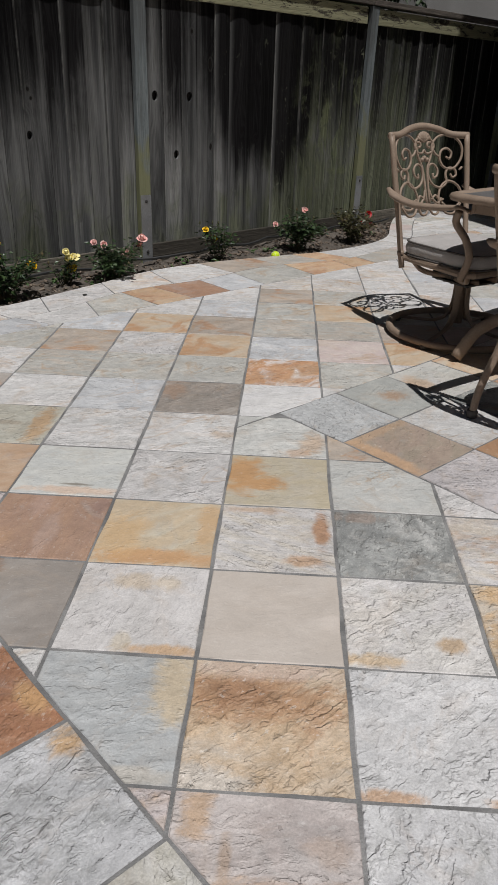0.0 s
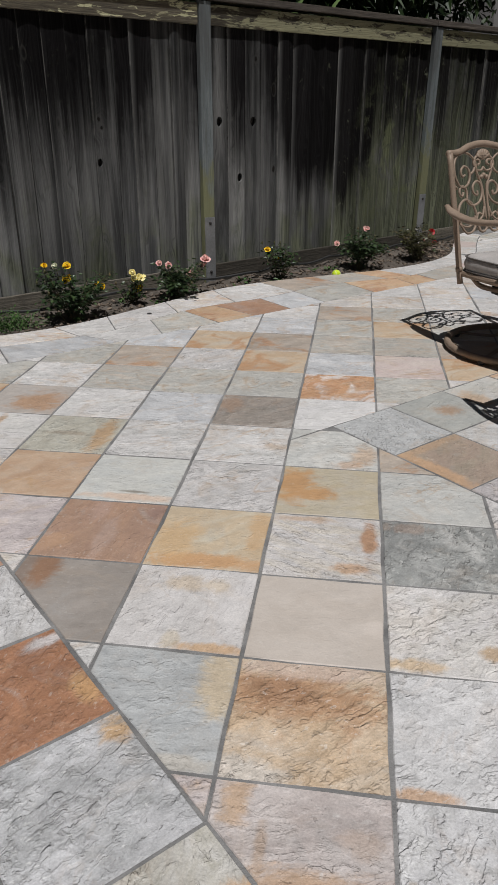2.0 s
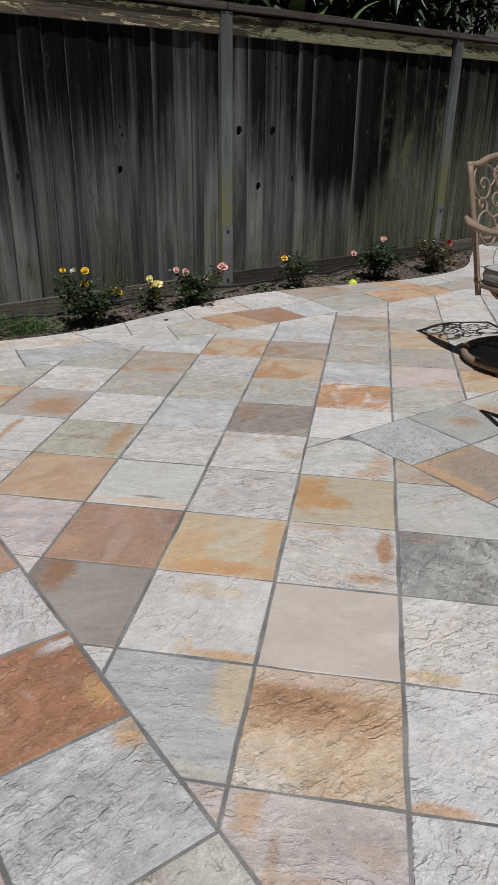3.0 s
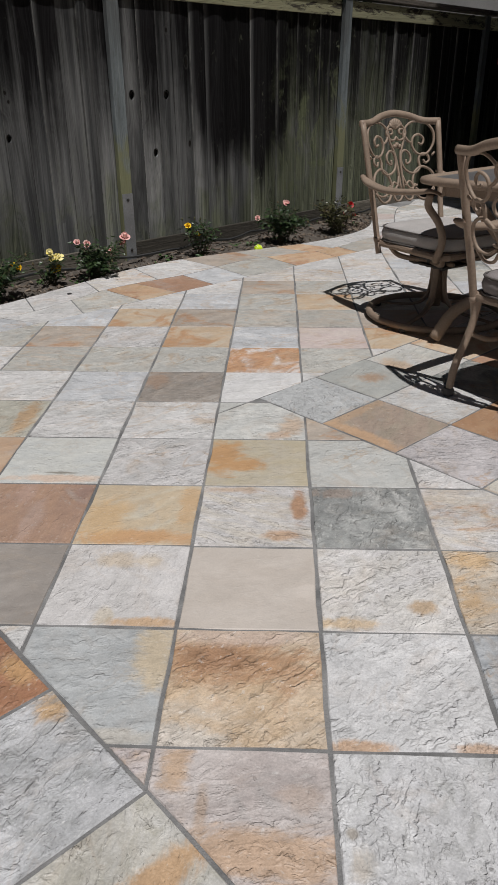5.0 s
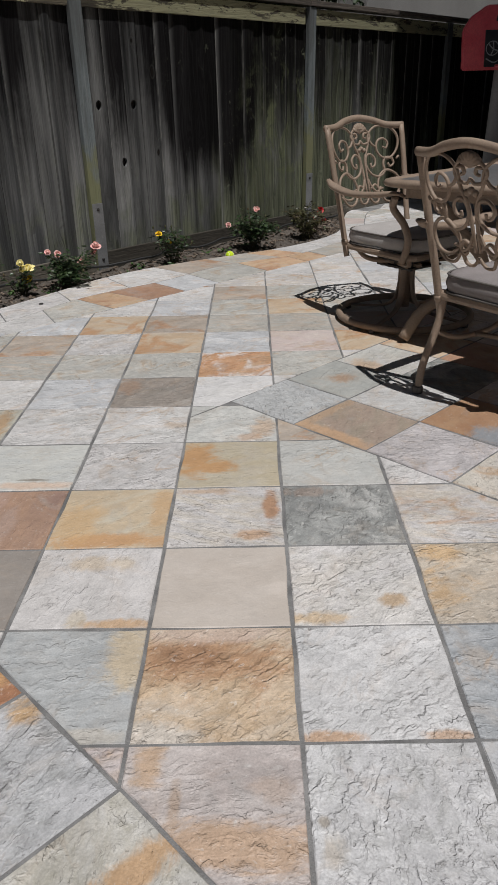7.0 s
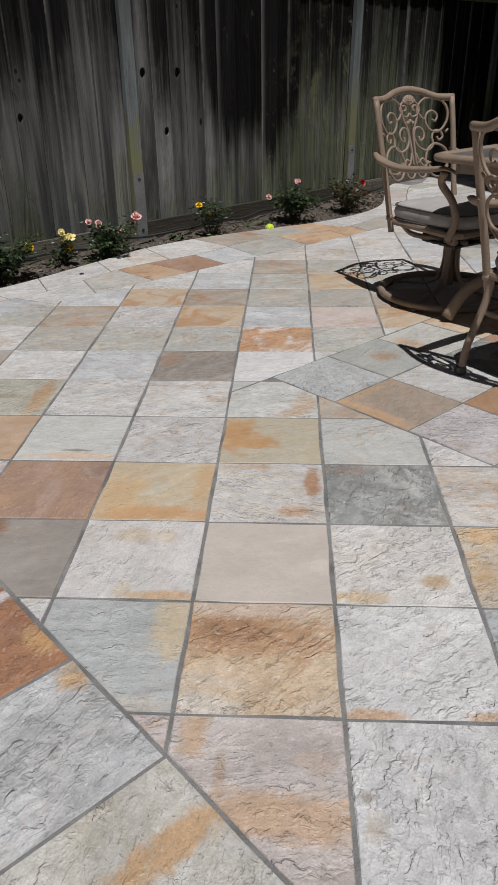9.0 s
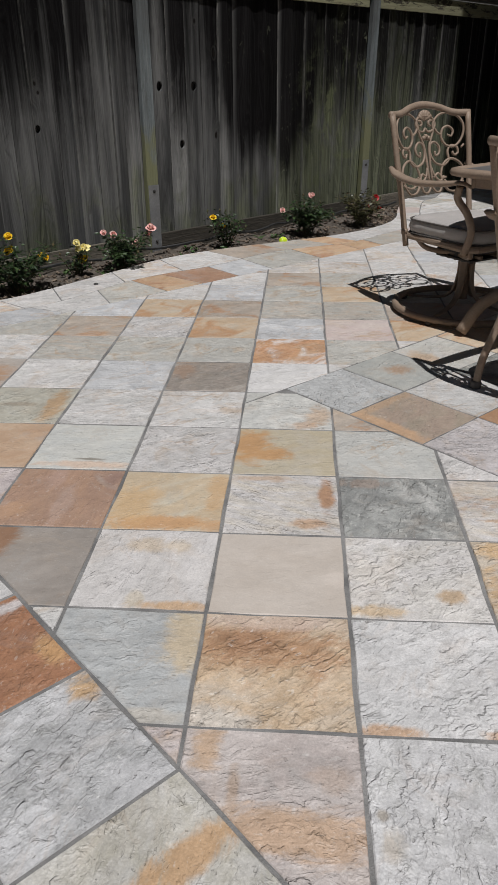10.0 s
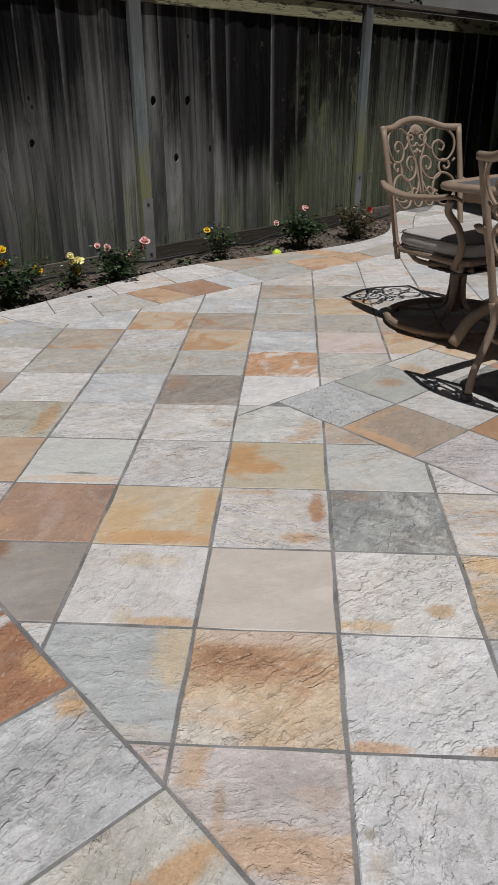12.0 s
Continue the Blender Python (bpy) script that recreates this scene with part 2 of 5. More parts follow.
    # darker towards the top of the boards
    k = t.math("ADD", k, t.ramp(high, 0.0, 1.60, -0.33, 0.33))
    k = t.math("ADD", k, t.math("MULTIPLY", near(-0.16, 0.45), -0.12))
    k = t.math("ADD", k, t.math("MULTIPLY", near(0.25, 0.35), -0.05))
    k = t.math("ADD", k, t.math("MULTIPLY", near(1.16, 0.62), t.ramp(high, 0.05, 0.9, 0.0, 0.40)))
    k = t.math("ADD", k, t.math("MULTIPLY", near(-0.95, 0.50), t.ramp(high, 0.5, 1.3, 0.0, 0.12)))
    k = t.math("ADD", k, t.ramp(s, 0.35, 0.75, -0.06, 0.03))
    k = t.math("ADD", k, t.ramp(s, -0.45, -1.1, 0.0, 0.08))
    k = t.math("ADD", k, t.ramp(s, 2.1, 2.6, 0.0, -0.12))
    # darker again towards the far end
    k = t.math("ADD", k, t.ramp(s, 3.3, 4.3, 0.0, 0.34))
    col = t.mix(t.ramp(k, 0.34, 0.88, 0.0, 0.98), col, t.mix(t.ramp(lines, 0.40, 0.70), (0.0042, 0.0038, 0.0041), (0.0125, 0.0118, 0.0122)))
    col = t.mix(t.math("MULTIPLY", blots, 0.75), col, t.mix(t.ramp(lines, 0.35, 0.65), (0.085, 0.098, 0.050), (0.185, 0.200, 0.115)))
    # pale lichen crusts where the mould has flaked away
    crust = t.math("MULTIPLY", t.ramp(t.noise(t.mapped(place, (1, 1, 0.7)), 26, 5, 0.7, 0.8), 0.58, 0.70), t.ramp(t.noise(place, 3.4, 3), 0.48, 0.62))
    col = t.mix(t.math("MULTIPLY", crust, t.ramp(s, 0.3, 1.6, 0.10, 0.55)), col, (0.150, 0.158, 0.112))
    # knots: dark heart, pale ring
    ring = t.math("MULTIPLY", t.ramp(t.math("ABSOLUTE", t.math("SUBTRACT", d, 0.115)), 0.0, 0.035, 0.14, 0.0), has)
    col = t.mix(ring, col, (0.150, 0.145, 0.125))
    col = t.mix(t.math("MULTIPLY", t.ramp(d, 0.045, 0.075, 0.92, 0.0), has), col, (0.014, 0.012, 0.010))
    # sunlight caught by the left edge, painted as a pale rim and gradient; right edge dark
    rim_gaps = t.ramp(t.noise(t.mapped(vec, (5, 5, 5)), 2.0, 5, 0.7), 0.36, 0.60, 0.10, 1.0)
    rim = t.math("MULTIPLY", t.ramp(x, -0.0625, -0.0670), rim_gaps)
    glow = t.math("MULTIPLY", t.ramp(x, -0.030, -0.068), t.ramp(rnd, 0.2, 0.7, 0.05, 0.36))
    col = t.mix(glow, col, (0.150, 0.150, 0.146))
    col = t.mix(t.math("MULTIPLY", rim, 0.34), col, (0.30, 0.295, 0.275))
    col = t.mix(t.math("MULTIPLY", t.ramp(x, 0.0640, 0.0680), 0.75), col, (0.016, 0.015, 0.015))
    tone = t.math("MULTIPLY", t.ramp(fine, 0.25, 0.75, 0.80, 1.18), t.ramp(rnd, 0, 1, 0.66, 1.24))
    col = t.mix(1.0, col, t.node("CombineColor", {0: tone, 1: tone, 2: tone}).outputs[0], "MULTIPLY")
    nrm = t.bump(lines, 0.0035, 0.8)
    nrm = t.bump(fine, 0.0012, 0.8, nrm)
    return t.finish(col, 0.92, nrm, spec=0.04)


def plain(name, a, b, scale=8.0, rough=0.6, bump=0.0, metal=0.0, fine=80.0, spec=0.5):
    """Paint, fabric, stucco: two close tones, a little fine relief."""
    t = Tree(name)
    vec = t.coords()
    n = t.noise(vec, scale, 4, 0.6, 0.3)
    f = t.noise(vec, fine, 3, 0.6)
    col = t.mix(t.ramp(n, 0.32, 0.68), a, b)
    tone = t.ramp(f, 0.25, 0.75, 0.88, 1.1)
    col = t.mix(1.0, col, t.node("CombineColor", {0: tone, 1: tone, 2: tone}).outputs[0], "MULTIPLY")
    nrm = t.bump(f, bump, 0.8) if bump else None
    return t.finish(col, t.ramp(n, 0.3, 0.7, rough - 0.06, rough + 0.06), nrm, metal, spec)


def leafy(name, a, b, rough=0.5):
    t = Tree(name)
    rnd = t.node("NewGeometry").outputs["Random Per Island"]
    col = t.mix(rnd, a, b)
    m = t.finish(col, rough, None, spec=0.35)
    t.feed(t.out.inputs["Transmission Weight"], 0.0)
    t.feed(t.out.inputs["Subsurface Weight"], 0.0)
    return m


WHITE, PALE, BLUE, BEIGE = (0.60, 0.57, 0.53), (0.50, 0.50, 0.45), (0.36, 0.405, 0.415), (0.55, 0.475, 0.425)
ORANGE, RUST, YELLOW, TAN = (0.55, 0.33, 0.17), (0.44, 0.215, 0.10), (0.58, 0.44, 0.26), (0.45, 0.385, 0.31)
BROWN, DARK, UMBER, PINK = (0.37, 0.205, 0.115), (0.17, 0.18, 0.16), (0.25, 0.205, 0.165), (0.55, 0.435, 0.385)
GREY, MAUVE, CREAM = (0.40, 0.40, 0.38), (0.45, 0.385, 0.36), (0.60, 0.54, 0.44)

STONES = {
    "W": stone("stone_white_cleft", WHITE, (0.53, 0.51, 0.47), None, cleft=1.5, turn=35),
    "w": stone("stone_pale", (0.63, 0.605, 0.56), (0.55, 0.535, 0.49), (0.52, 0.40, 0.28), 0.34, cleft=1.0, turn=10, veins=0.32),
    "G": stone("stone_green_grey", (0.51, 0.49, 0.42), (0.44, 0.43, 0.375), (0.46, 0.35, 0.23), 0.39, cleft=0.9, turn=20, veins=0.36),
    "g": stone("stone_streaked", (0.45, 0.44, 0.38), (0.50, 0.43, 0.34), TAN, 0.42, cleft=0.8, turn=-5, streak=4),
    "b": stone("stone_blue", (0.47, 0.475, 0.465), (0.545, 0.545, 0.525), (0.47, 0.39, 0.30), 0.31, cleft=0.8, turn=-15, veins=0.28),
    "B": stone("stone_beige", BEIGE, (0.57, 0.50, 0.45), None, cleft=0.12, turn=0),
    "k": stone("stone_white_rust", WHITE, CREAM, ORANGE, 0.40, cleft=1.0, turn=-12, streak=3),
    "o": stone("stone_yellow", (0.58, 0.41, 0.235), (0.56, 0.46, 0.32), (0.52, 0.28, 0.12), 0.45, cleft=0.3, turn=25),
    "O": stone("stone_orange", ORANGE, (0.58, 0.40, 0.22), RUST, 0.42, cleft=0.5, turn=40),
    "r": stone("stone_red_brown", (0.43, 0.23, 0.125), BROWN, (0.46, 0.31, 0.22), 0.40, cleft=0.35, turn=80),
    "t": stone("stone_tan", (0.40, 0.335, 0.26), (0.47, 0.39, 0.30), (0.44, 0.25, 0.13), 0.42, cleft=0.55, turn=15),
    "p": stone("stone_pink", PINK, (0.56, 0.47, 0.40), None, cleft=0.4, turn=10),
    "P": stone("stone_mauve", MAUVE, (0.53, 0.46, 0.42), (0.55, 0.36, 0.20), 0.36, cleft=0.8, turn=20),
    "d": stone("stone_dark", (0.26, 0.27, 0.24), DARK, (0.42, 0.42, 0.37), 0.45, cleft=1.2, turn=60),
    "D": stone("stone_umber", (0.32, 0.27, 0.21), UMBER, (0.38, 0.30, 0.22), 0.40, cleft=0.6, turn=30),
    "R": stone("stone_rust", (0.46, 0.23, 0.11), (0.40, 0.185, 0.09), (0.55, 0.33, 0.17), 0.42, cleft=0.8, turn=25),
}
# slabs that can be told apart by their own stains
OWN = {
    (-1, 0): stone("slab_orange_mottled", (0.54, 0.38, 0.215), (0.56, 0.44, 0.30), (0.45, 0.27, 0.135), 0.38, 1.4, 40, [(-0.02, 0.06, 0.17, 0.075, (0.43, 0.235, 0.105), 0.95), (-0.06, 0.06, 0.07, 0.04, (0.33, 0.165, 0.07), 0.7), (0.0, 0.135, 0.17, 0.03, (0.58, 0.44, 0.34), 0.7), (-0.12, -0.14, 0.09, 0.04, (0.55, 0.50, 0.42), 0.8)], False),
    (-1, 1): stone("slab_smooth_beige", (0.515, 0.445, 0.362), (0.535, 0.467, 0.385), None, 0, 0.08, 5, veins=0.06, patches=[(0.13, -0.02, 0.03, 0.03, (0.60, 0.52, 0.43), 0.7)], shuffle=False),
    (-1, 2): stone("slab_white_orange_corner", WHITE, CREAM, (0.56, 0.38, 0.22), 0.33, 1.1, -20, [(0.12, 0.05, 0.022, 0.09, (0.48, 0.24, 0.10), 0.9), (0.07, -0.10, 0.06, 0.025, ORANGE, 0.85), (-0.06, 0.13, 0.09, 0.02, (0.55, 0.36, 0.2), 0.7)], False, streak=4),
    (-1, 3): stone("slab_tan_orange_stain", (0.52, 0.44, 0.28), (0.50, 0.44, 0.32), None, 0, 0.3, 10, [(-0.11, 0.03, 0.07, 0.12, (0.54, 0.29, 0.10), 1.0), (-0.05, -0.02, 0.07, 0.05, (0.54, 0.29, 0.10), 1.0)], False),
    (-1, 4): stone("slab_pale_rust_side", (0.56, 0.55, 0.49), PALE, None, 0, 0.9, 15, [(0.11, -0.05, 0.05, 0.08, (0.52, 0.36, 0.22), 0.8), (0.06, -0.12, 0.05, 0.03, ORANGE, 0.6)], False),
    (-1, 5): stone("slab_bright_white", (0.68, 0.66, 0.62), (0.64, 0.62, 0.57), None, 0, 0.5, 20),
    (-1, 6): stone("slab_orange_white_streaks", (0.54, 0.29, 0.13), (0.49, 0.24, 0.10), (0.66, 0.62, 0.57), 0.46, 0.8, 35, [], True, streak=6),
    (0, 0): stone("slab_white_rough", (0.63, 0.615, 0.58), (0.59, 0.58, 0.55), None, 0, 1.25, 40, [(-0.10, -0.145, 0.06, 0.016, ORANGE, 0.9), (0.11, -0.145, 0.05, 0.016, ORANGE, 0.8)], False),
    (0, 1): stone("slab_white_rust_spot", (0.58, 0.55, 0.49), WHITE, None, 0, 1.35, 40, [(0.075, -0.07, 0.032, 0.028, (0.47, 0.32, 0.17), 0.9), (-0.10, -0.13, 0.08, 0.02, (0.58, 0.40, 0.2), 0.8)], False),
    (0, 2): stone("slab_dark_slate", (0.33, 0.335, 0.305), (0.23, 0.235, 0.215), (0.48, 0.475, 0.43), 0.46, 1.5, 75, [(-0.08, 0.12, 0.07, 0.03, (0.35, 0.25, 0.18), 0.6)], False),
    (0, 3): stone("slab_pale_green", (0.55, 0.54, 0.48), (0.50, 0.50, 0.45), None, 0, 0.6, 12),
    (0, -1): stone("slab_white_cracked", (0.62, 0.61, 0.58), (0.54, 0.53, 0.51), None, 0, 1.3, 75, [(-0.13, 0.0, 0.010, 0.010, (0.34, 0.29, 0.22), 0.8), (-0.12, -0.05, 0.02, 0.03, (0.55, 0.47, 0.36), 0.7), (0.07, -0.05, 0.005, 0.004, (0.12, 0.11, 0.10), 0.8)], False, dark=(0.44, 0.435, 0.42)),
    (1, 0): stone("slab_blue_ridged", (0.385, 0.405, 0.405), (0.45, 0.46, 0.45), None, 0, 0.9, 0, streak=4),
    (1, 1): stone("slab_tan_rough", (0.52, 0.44, 0.33), (0.44, 0.38, 0.29), (0.56, 0.37, 0.18), 0.42, 1.5, 20, [(-0.09, 0.11, 0.06, 0.04, (0.57, 0.36, 0.15), 0.8)], False, streak=3.5),
    (-1, -1): stone("slab_mauve_orange_foot", (0.47, 0.40, 0.355), (0.54, 0.475, 0.425), None, 0, 0.9, 5, [(0.03, -0.04, 0.19, 0.050, (0.52, 0.34, 0.20), 0.95), (-0.11, 0.11, 0.03, 0.05, (0.52, 0.33, 0.17), 0.8), (-0.06, 0.02, 0.012, 0.06, (0.47, 0.32, 0.2), 0.7), (0.10, 0.06, 0.04, 0.03, (0.52, 0.37, 0.26), 0.5)], False, streak=1.6),
    (-2, 0): stone("slab_blue_yellow_corner", (0.38, 0.392, 0.375), (0.425, 0.435, 0.412), None, 0, 0.65, 5, [(0.125, 0.07, 0.05, 0.10, (0.53, 0.42, 0.26), 0.95), (0.06, -0.138, 0.11, 0.02, (0.50, 0.45, 0.36), 0.7)], False, streak=4),
    (-2, 1): stone("slab_white_orange_crack", (0.56, 0.53, 0.485), (0.58, 0.55, 0.51), None, 0, 0.65, 75, [(-0.02, 0.09, 0.05, 0.035, (0.53, 0.41, 0.26), 0.7), (0.06, 0.09, 0.03, 0.03, (0.54, 0.43, 0.28), 0.6), (0.09, -0.14, 0.09, 0.018, (0.58, 0.36, 0.17), 0.9), (-0.01, -0.12, 0.02, 0.03, (0.52, 0.43, 0.28), 0.6)], False),
    (-2, 2): stone("slab_yellow_orange_foot", (0.52, 0.40, 0.24), (0.54, 0.47, 0.33), None, 0, 0.35, 30, [(0.0, -0.12, 0.17, 0.035, (0.55, 0.29, 0.10), 0.9), (-0.10, -0.02, 0.07, 0.1, (0.58, 0.36, 0.14), 0.7), (0.13, 0.05, 0.035, 0.12, (0.55, 0.33, 0.13), 0.7)], False),
    (-2, 5): stone("slab_umber", (0.34, 0.285, 0.23), (0.27, 0.235, 0.19), (0.44, 0.40, 0.34), 0.36, 0.8, 40, [(-0.11, 0.06, 0.05, 0.1, (0.37, 0.24, 0.15), 0.8)], False),
    (-3, 1): stone("slab_grey_brown_corner", (0.31, 0.27, 0.225), (0.35, 0.305, 0.255), None, 0, 0.15, 20, [(-0.085, 0.10, 0.045, 0.09, (0.31, 0.155, 0.07), 0.9), (-0.145, 0.08, 0.03, 0.10, (0.26, 0.19, 0.14), 0.9)], False),
    (-3, 2): stone("slab_red_brown", (0.40, 0.235, 0.14), (0.345, 0.205, 0.13), None, 0, 0.4, 85, [(0.02, -0.04, 0.025, 0.12, (0.44, 0.32, 0.26), 0.4), (-0.04, 0.10, 0.03, 0.06, (0.42, 0.27, 0.20), 0.5), (-0.10, -0.08, 0.05, 0.05, (0.47, 0.27, 0.14), 0.7), (0.13, 0.10, 0.03, 0.05, (0.28, 0.17, 0.13), 0.7)], False, streak=4),
    (-3, 3): stone("slab_pale_orange_foot", (0.53, 0.525, 0.46), (0.48, 0.485, 0.44), None, 0, 0.4, 10, [(0.02, -0.125, 0.17, 0.022, (0.60, 0.44, 0.31), 0.9), (0.03, -0.09, 0.05, 0.007, (0.22, 0.19, 0.14), 0.8)], False),
    (-4, 3): stone("slab_orange_sweep", (0.47, 0.295, 0.165), (0.50, 0.345, 0.21), (0.52, 0.45, 0.34), 0.30, 0.25, 30),
    (-4, 4): stone("slab_pale_brown_side", (0.50, 0.48, 0.38), (0.45, 0.42, 0.32), None, 0, 1.1, 50, [(0.10, 0.0, 0.035, 0.16, (0.50, 0.31, 0.14), 0.9), (-0.02, 0.0, 0.09, 0.02, (0.30, 0.23, 0.15), 0.6)], False),
    (-5, 5): stone("slab_brown_half", (0.44, 0.39, 0.33), (0.40, 0.36, 0.31), None, 0, 0.4, 10, [(0.05, -0.03, 0.11, 0.11, (0.43, 0.25, 0.13), 0.95)], False),
    (-5, 4): stone("slab_white_brown_vein", (0.60, 0.58, 0.52), WHITE, None, 0, 0.7, 10, [(-0.02, 0.0, 0.018, 0.17, (0.49, 0.33, 0.19), 0.9)], False),
}
ROTATED_OWN = {
    ("L", 0, 1): stone("slab_rust_red", (0.43, 0.19, 0.08), (0.36, 0.155, 0.065), (0.55, 0.32, 0.17), 0.36, 0.9, 30, [(0.12, 0.12, 0.05, 0.02, (0.62, 0.57, 0.53), 0.9), (0.13, -0.06, 0.03, 0.05, (0.60, 0.33, 0.11), 0.8)], False),
    ("L", 0, 0): stone("slab_grey_clefts", (0.40, 0.40, 0.385), (0.485, 0.48, 0.465), None, 0, 1.5, 10, [(0.13, 0.11, 0.035, 0.04, (0.52, 0.31, 0.12), 0.9)], False, dark=(0.27, 0.27, 0.265)),
    ("L", 0, -1): stone("slab_pale_orange_band", (0.47, 0.44, 0.36), (0.52, 0.50, 0.44), None, 0, 0.9, 40, [(0.04, 0.02, 0.18, 0.032, (0.52, 0.30, 0.12), 0.9)], False, dark=(0.38, 0.36, 0.30)),
    ("L", 0, 2): stone("slab_white_ridges", (0.60, 0.585, 0.55), (0.50, 0.48, 0.44), None, 0, 1.5, 60, [(-0.06, -0.12, 0.05, 0.03, (0.52, 0.30, 0.13), 0.8)], False, streak=5),
    ("R", 0, 0): stone("slab_grey_pitted", (0.50, 0.505, 0.48), (0.45, 0.455, 0.43), None, 0, 1.3, 60),
    ("R", 0, 1): stone("slab_brown_orange_rim", (0.37, 0.275, 0.20), (0.33, 0.265, 0.185), None, 0, 0.5, 30, [(-0.13, 0.0, 0.04, 0.2, (0.52, 0.31, 0.15), 0.85), (0.0, 0.135, 0.17, 0.03, (0.50, 0.31, 0.16), 0.6)], False),
    ("R", 0, 2): stone("slab_mauve_ridges", (0.55, 0.505, 0.48), (0.50, 0.46, 0.44), None, 0, 1.2, -40, streak=5),
    ("R", 0, 3): stone("slab_cream_rust_corner", (0.60, 0.55, 0.44), CREAM, (0.52, 0.30, 0.12), 0.45, 0.8, 40),
    ("R", 1, 0): stone("slab_green_rust_spot", (0.44, 0.44, 0.385), (0.40, 0.405, 0.36), None, 0, 0.5, 15, [(0.0, 0.0, 0.06, 0.05, (0.42, 0.25, 0.13), 0.8)], False),
    ("R", 1, 1): stone("slab_white_fissured", (0.60, 0.585, 0.54), (0.54, 0.53, 0.49), None, 0, 0.8, -45, streak=4),
    ("R", 1, 2): stone("slab_rust_blue_corner", (0.40, 0.205, 0.09), (0.45, 0.25, 0.11), None, 0, 0.3, 20, [(-0.10, -0.10, 0.10, 0.09, (0.27, 0.29, 0.30), 0.95)], False),
    ("R", 2, 0): stone("slab_cream_orange_edge", (0.52, 0.51, 0.44), (0.56, 0.54, 0.48), None, 0, 0.6, 10, [(-0.12, 0.02, 0.06, 0.1, (0.53, 0.33, 0.16), 0.7)], False),
}

GROUT = plain("grout", (0.150, 0.148, 0.146), (0.275, 0.270, 0.264), 7, 0.9, 0.004, fine=300, spec=0.2)
SOIL = plain("soil", (0.080, 0.068, 0.057), (0.150, 0.129, 0.110), 14, 0.95, 0.02, fine=90, spec=0.15)
CHIPS = leafy("bark_chips", (0.045, 0.030, 0.022), (0.21, 0.165, 0.125), 0.9)
EARTH = plain("earth", (0.10, 0.085, 0.06), (0.14, 0.12, 0.085), 2, 0.95, 0.02, fine=30, spec=0.15)
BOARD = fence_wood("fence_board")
POST = wood("fence_post", (0.150, 0.176, 0.182), (0.205, 0.230, 0.235), (0.19, 0.19, 0.085), (0.09, 0.095, 0.095), vary=(0.9, 1.05), contrast=(0.9, 1.08))
RAIL = wood("fence_rail", (0.055, 0.047, 0.036), (0.115, 0.100, 0.070), None, None, (0.5, 9, 9), 0.85, (0.40, 0.385, 0.24))
CAP = wood("fence_cap", (0.06, 0.05, 0.043), (0.11, 0.095, 0.08), None, None, (0.5, 9, 9))
KICK = wood("kick_board", (0.085, 0.075, 0.062), (0.14, 0.125, 0.10), None, (0.03, 0.027, 0.024), (0.5, 9, 9))
BRONZE = plain("bronze_paint", (0.255, 0.19, 0.142), (0.30, 0.226, 0.17), 14, 0.55, 0.0003, 0.05, 140, 0.35)
CUSHION = plain("taupe_fabric", (0.38, 0.36, 0.345), (0.44, 0.415, 0.40), 10, 0.9, 0.002, 0.0, 420, 0.2)
CUSHION_DARK = plain("dark_taupe_fabric", (0.235, 0.212, 0.207), (0.28, 0.253, 0.248), 10, 0.9, 0.002, 0.0, 420, 0.2)
PIPING = plain("dark_piping", (0.10, 0.09, 0.085), (0.13, 0.12, 0.11), 10, 0.9, 0.001, spec=0.2)
STEEL = plain("black_steel", (0.03, 0.028, 0.027), (0.05, 0.046, 0.042), 10, 0.5, 0, 0.3)
TABLETOP = plain("grey_stone_top", (0.10, 0.10, 0.102), (0.15, 0.145, 0.142), 9, 0.35, 0.001)
FELT = plain("ball_felt", (0.55, 0.72, 0.03), (0.62, 0.78, 0.06), 30, 0.95, 0.003, 0, 400, 0.1)
SEAM = plain("ball_seam", (0.75, 0.78, 0.65), (0.8, 0.82, 0.7), 30, 0.9)
RED = plain("red_plastic", (0.64, 0.095, 0.125), (0.70, 0.13, 0.16), 6, 0.4)
NAVY = plain("dark_print", (0.02, 0.022, 0.03), (0.035, 0.037, 0.045), 8, 0.4)
PRINT = plain("pale_print", (0.30, 0.32, 0.36), (0.42, 0.44, 0.48), 20, 0.5)
POLE = plain("grey_plastic", (0.22, 0.22, 0.23), (0.28, 0.28, 0.29), 6, 0.5)
HOSE = plain("black_hose", (0.018, 0.018, 0.018), (0.03, 0.03, 0.03), 20, 0.55)
STUCCO = plain("grey_stucco", (0.25, 0.243, 0.236), (0.29, 0.283, 0.275), 1.2, 0.9, 0.003, 0, 130, 0.2)
STUCCO_WARM = plain("beige_stucco", (0.25, 0.215, 0.18), (0.29, 0.25, 0.21), 1.2, 0.9, 0.015, 0, 50, 0.2)
ROOF = plain("roof_shingle", (0.10, 0.085, 0.075), (0.15, 0.13, 0.115), 3, 0.9, 0.01, 0, 20, 0.2)
BARK = wood("bark", (0.09, 0.07, 0.055), (0.17, 0.14, 0.115), None, None, (8, 8, 2))
STEM = plain("rose_stem", (0.06, 0.07, 0.025), (0.10, 0.075, 0.035), 20, 0.7)
ROSE_LEAF = leafy("rose_leaf", (0.014, 0.030, 0.012), (0.045, 0.075, 0.026), 0.38)
RED_LEAF = leafy("red_tinged_leaf", (0.045, 0.030, 0.016), (0.070, 0.075, 0.028), 0.38)
GRASSY = leafy("feathery_leaf", (0.03, 0.07, 0.015), (0.07, 0.14, 0.035), 0.5)
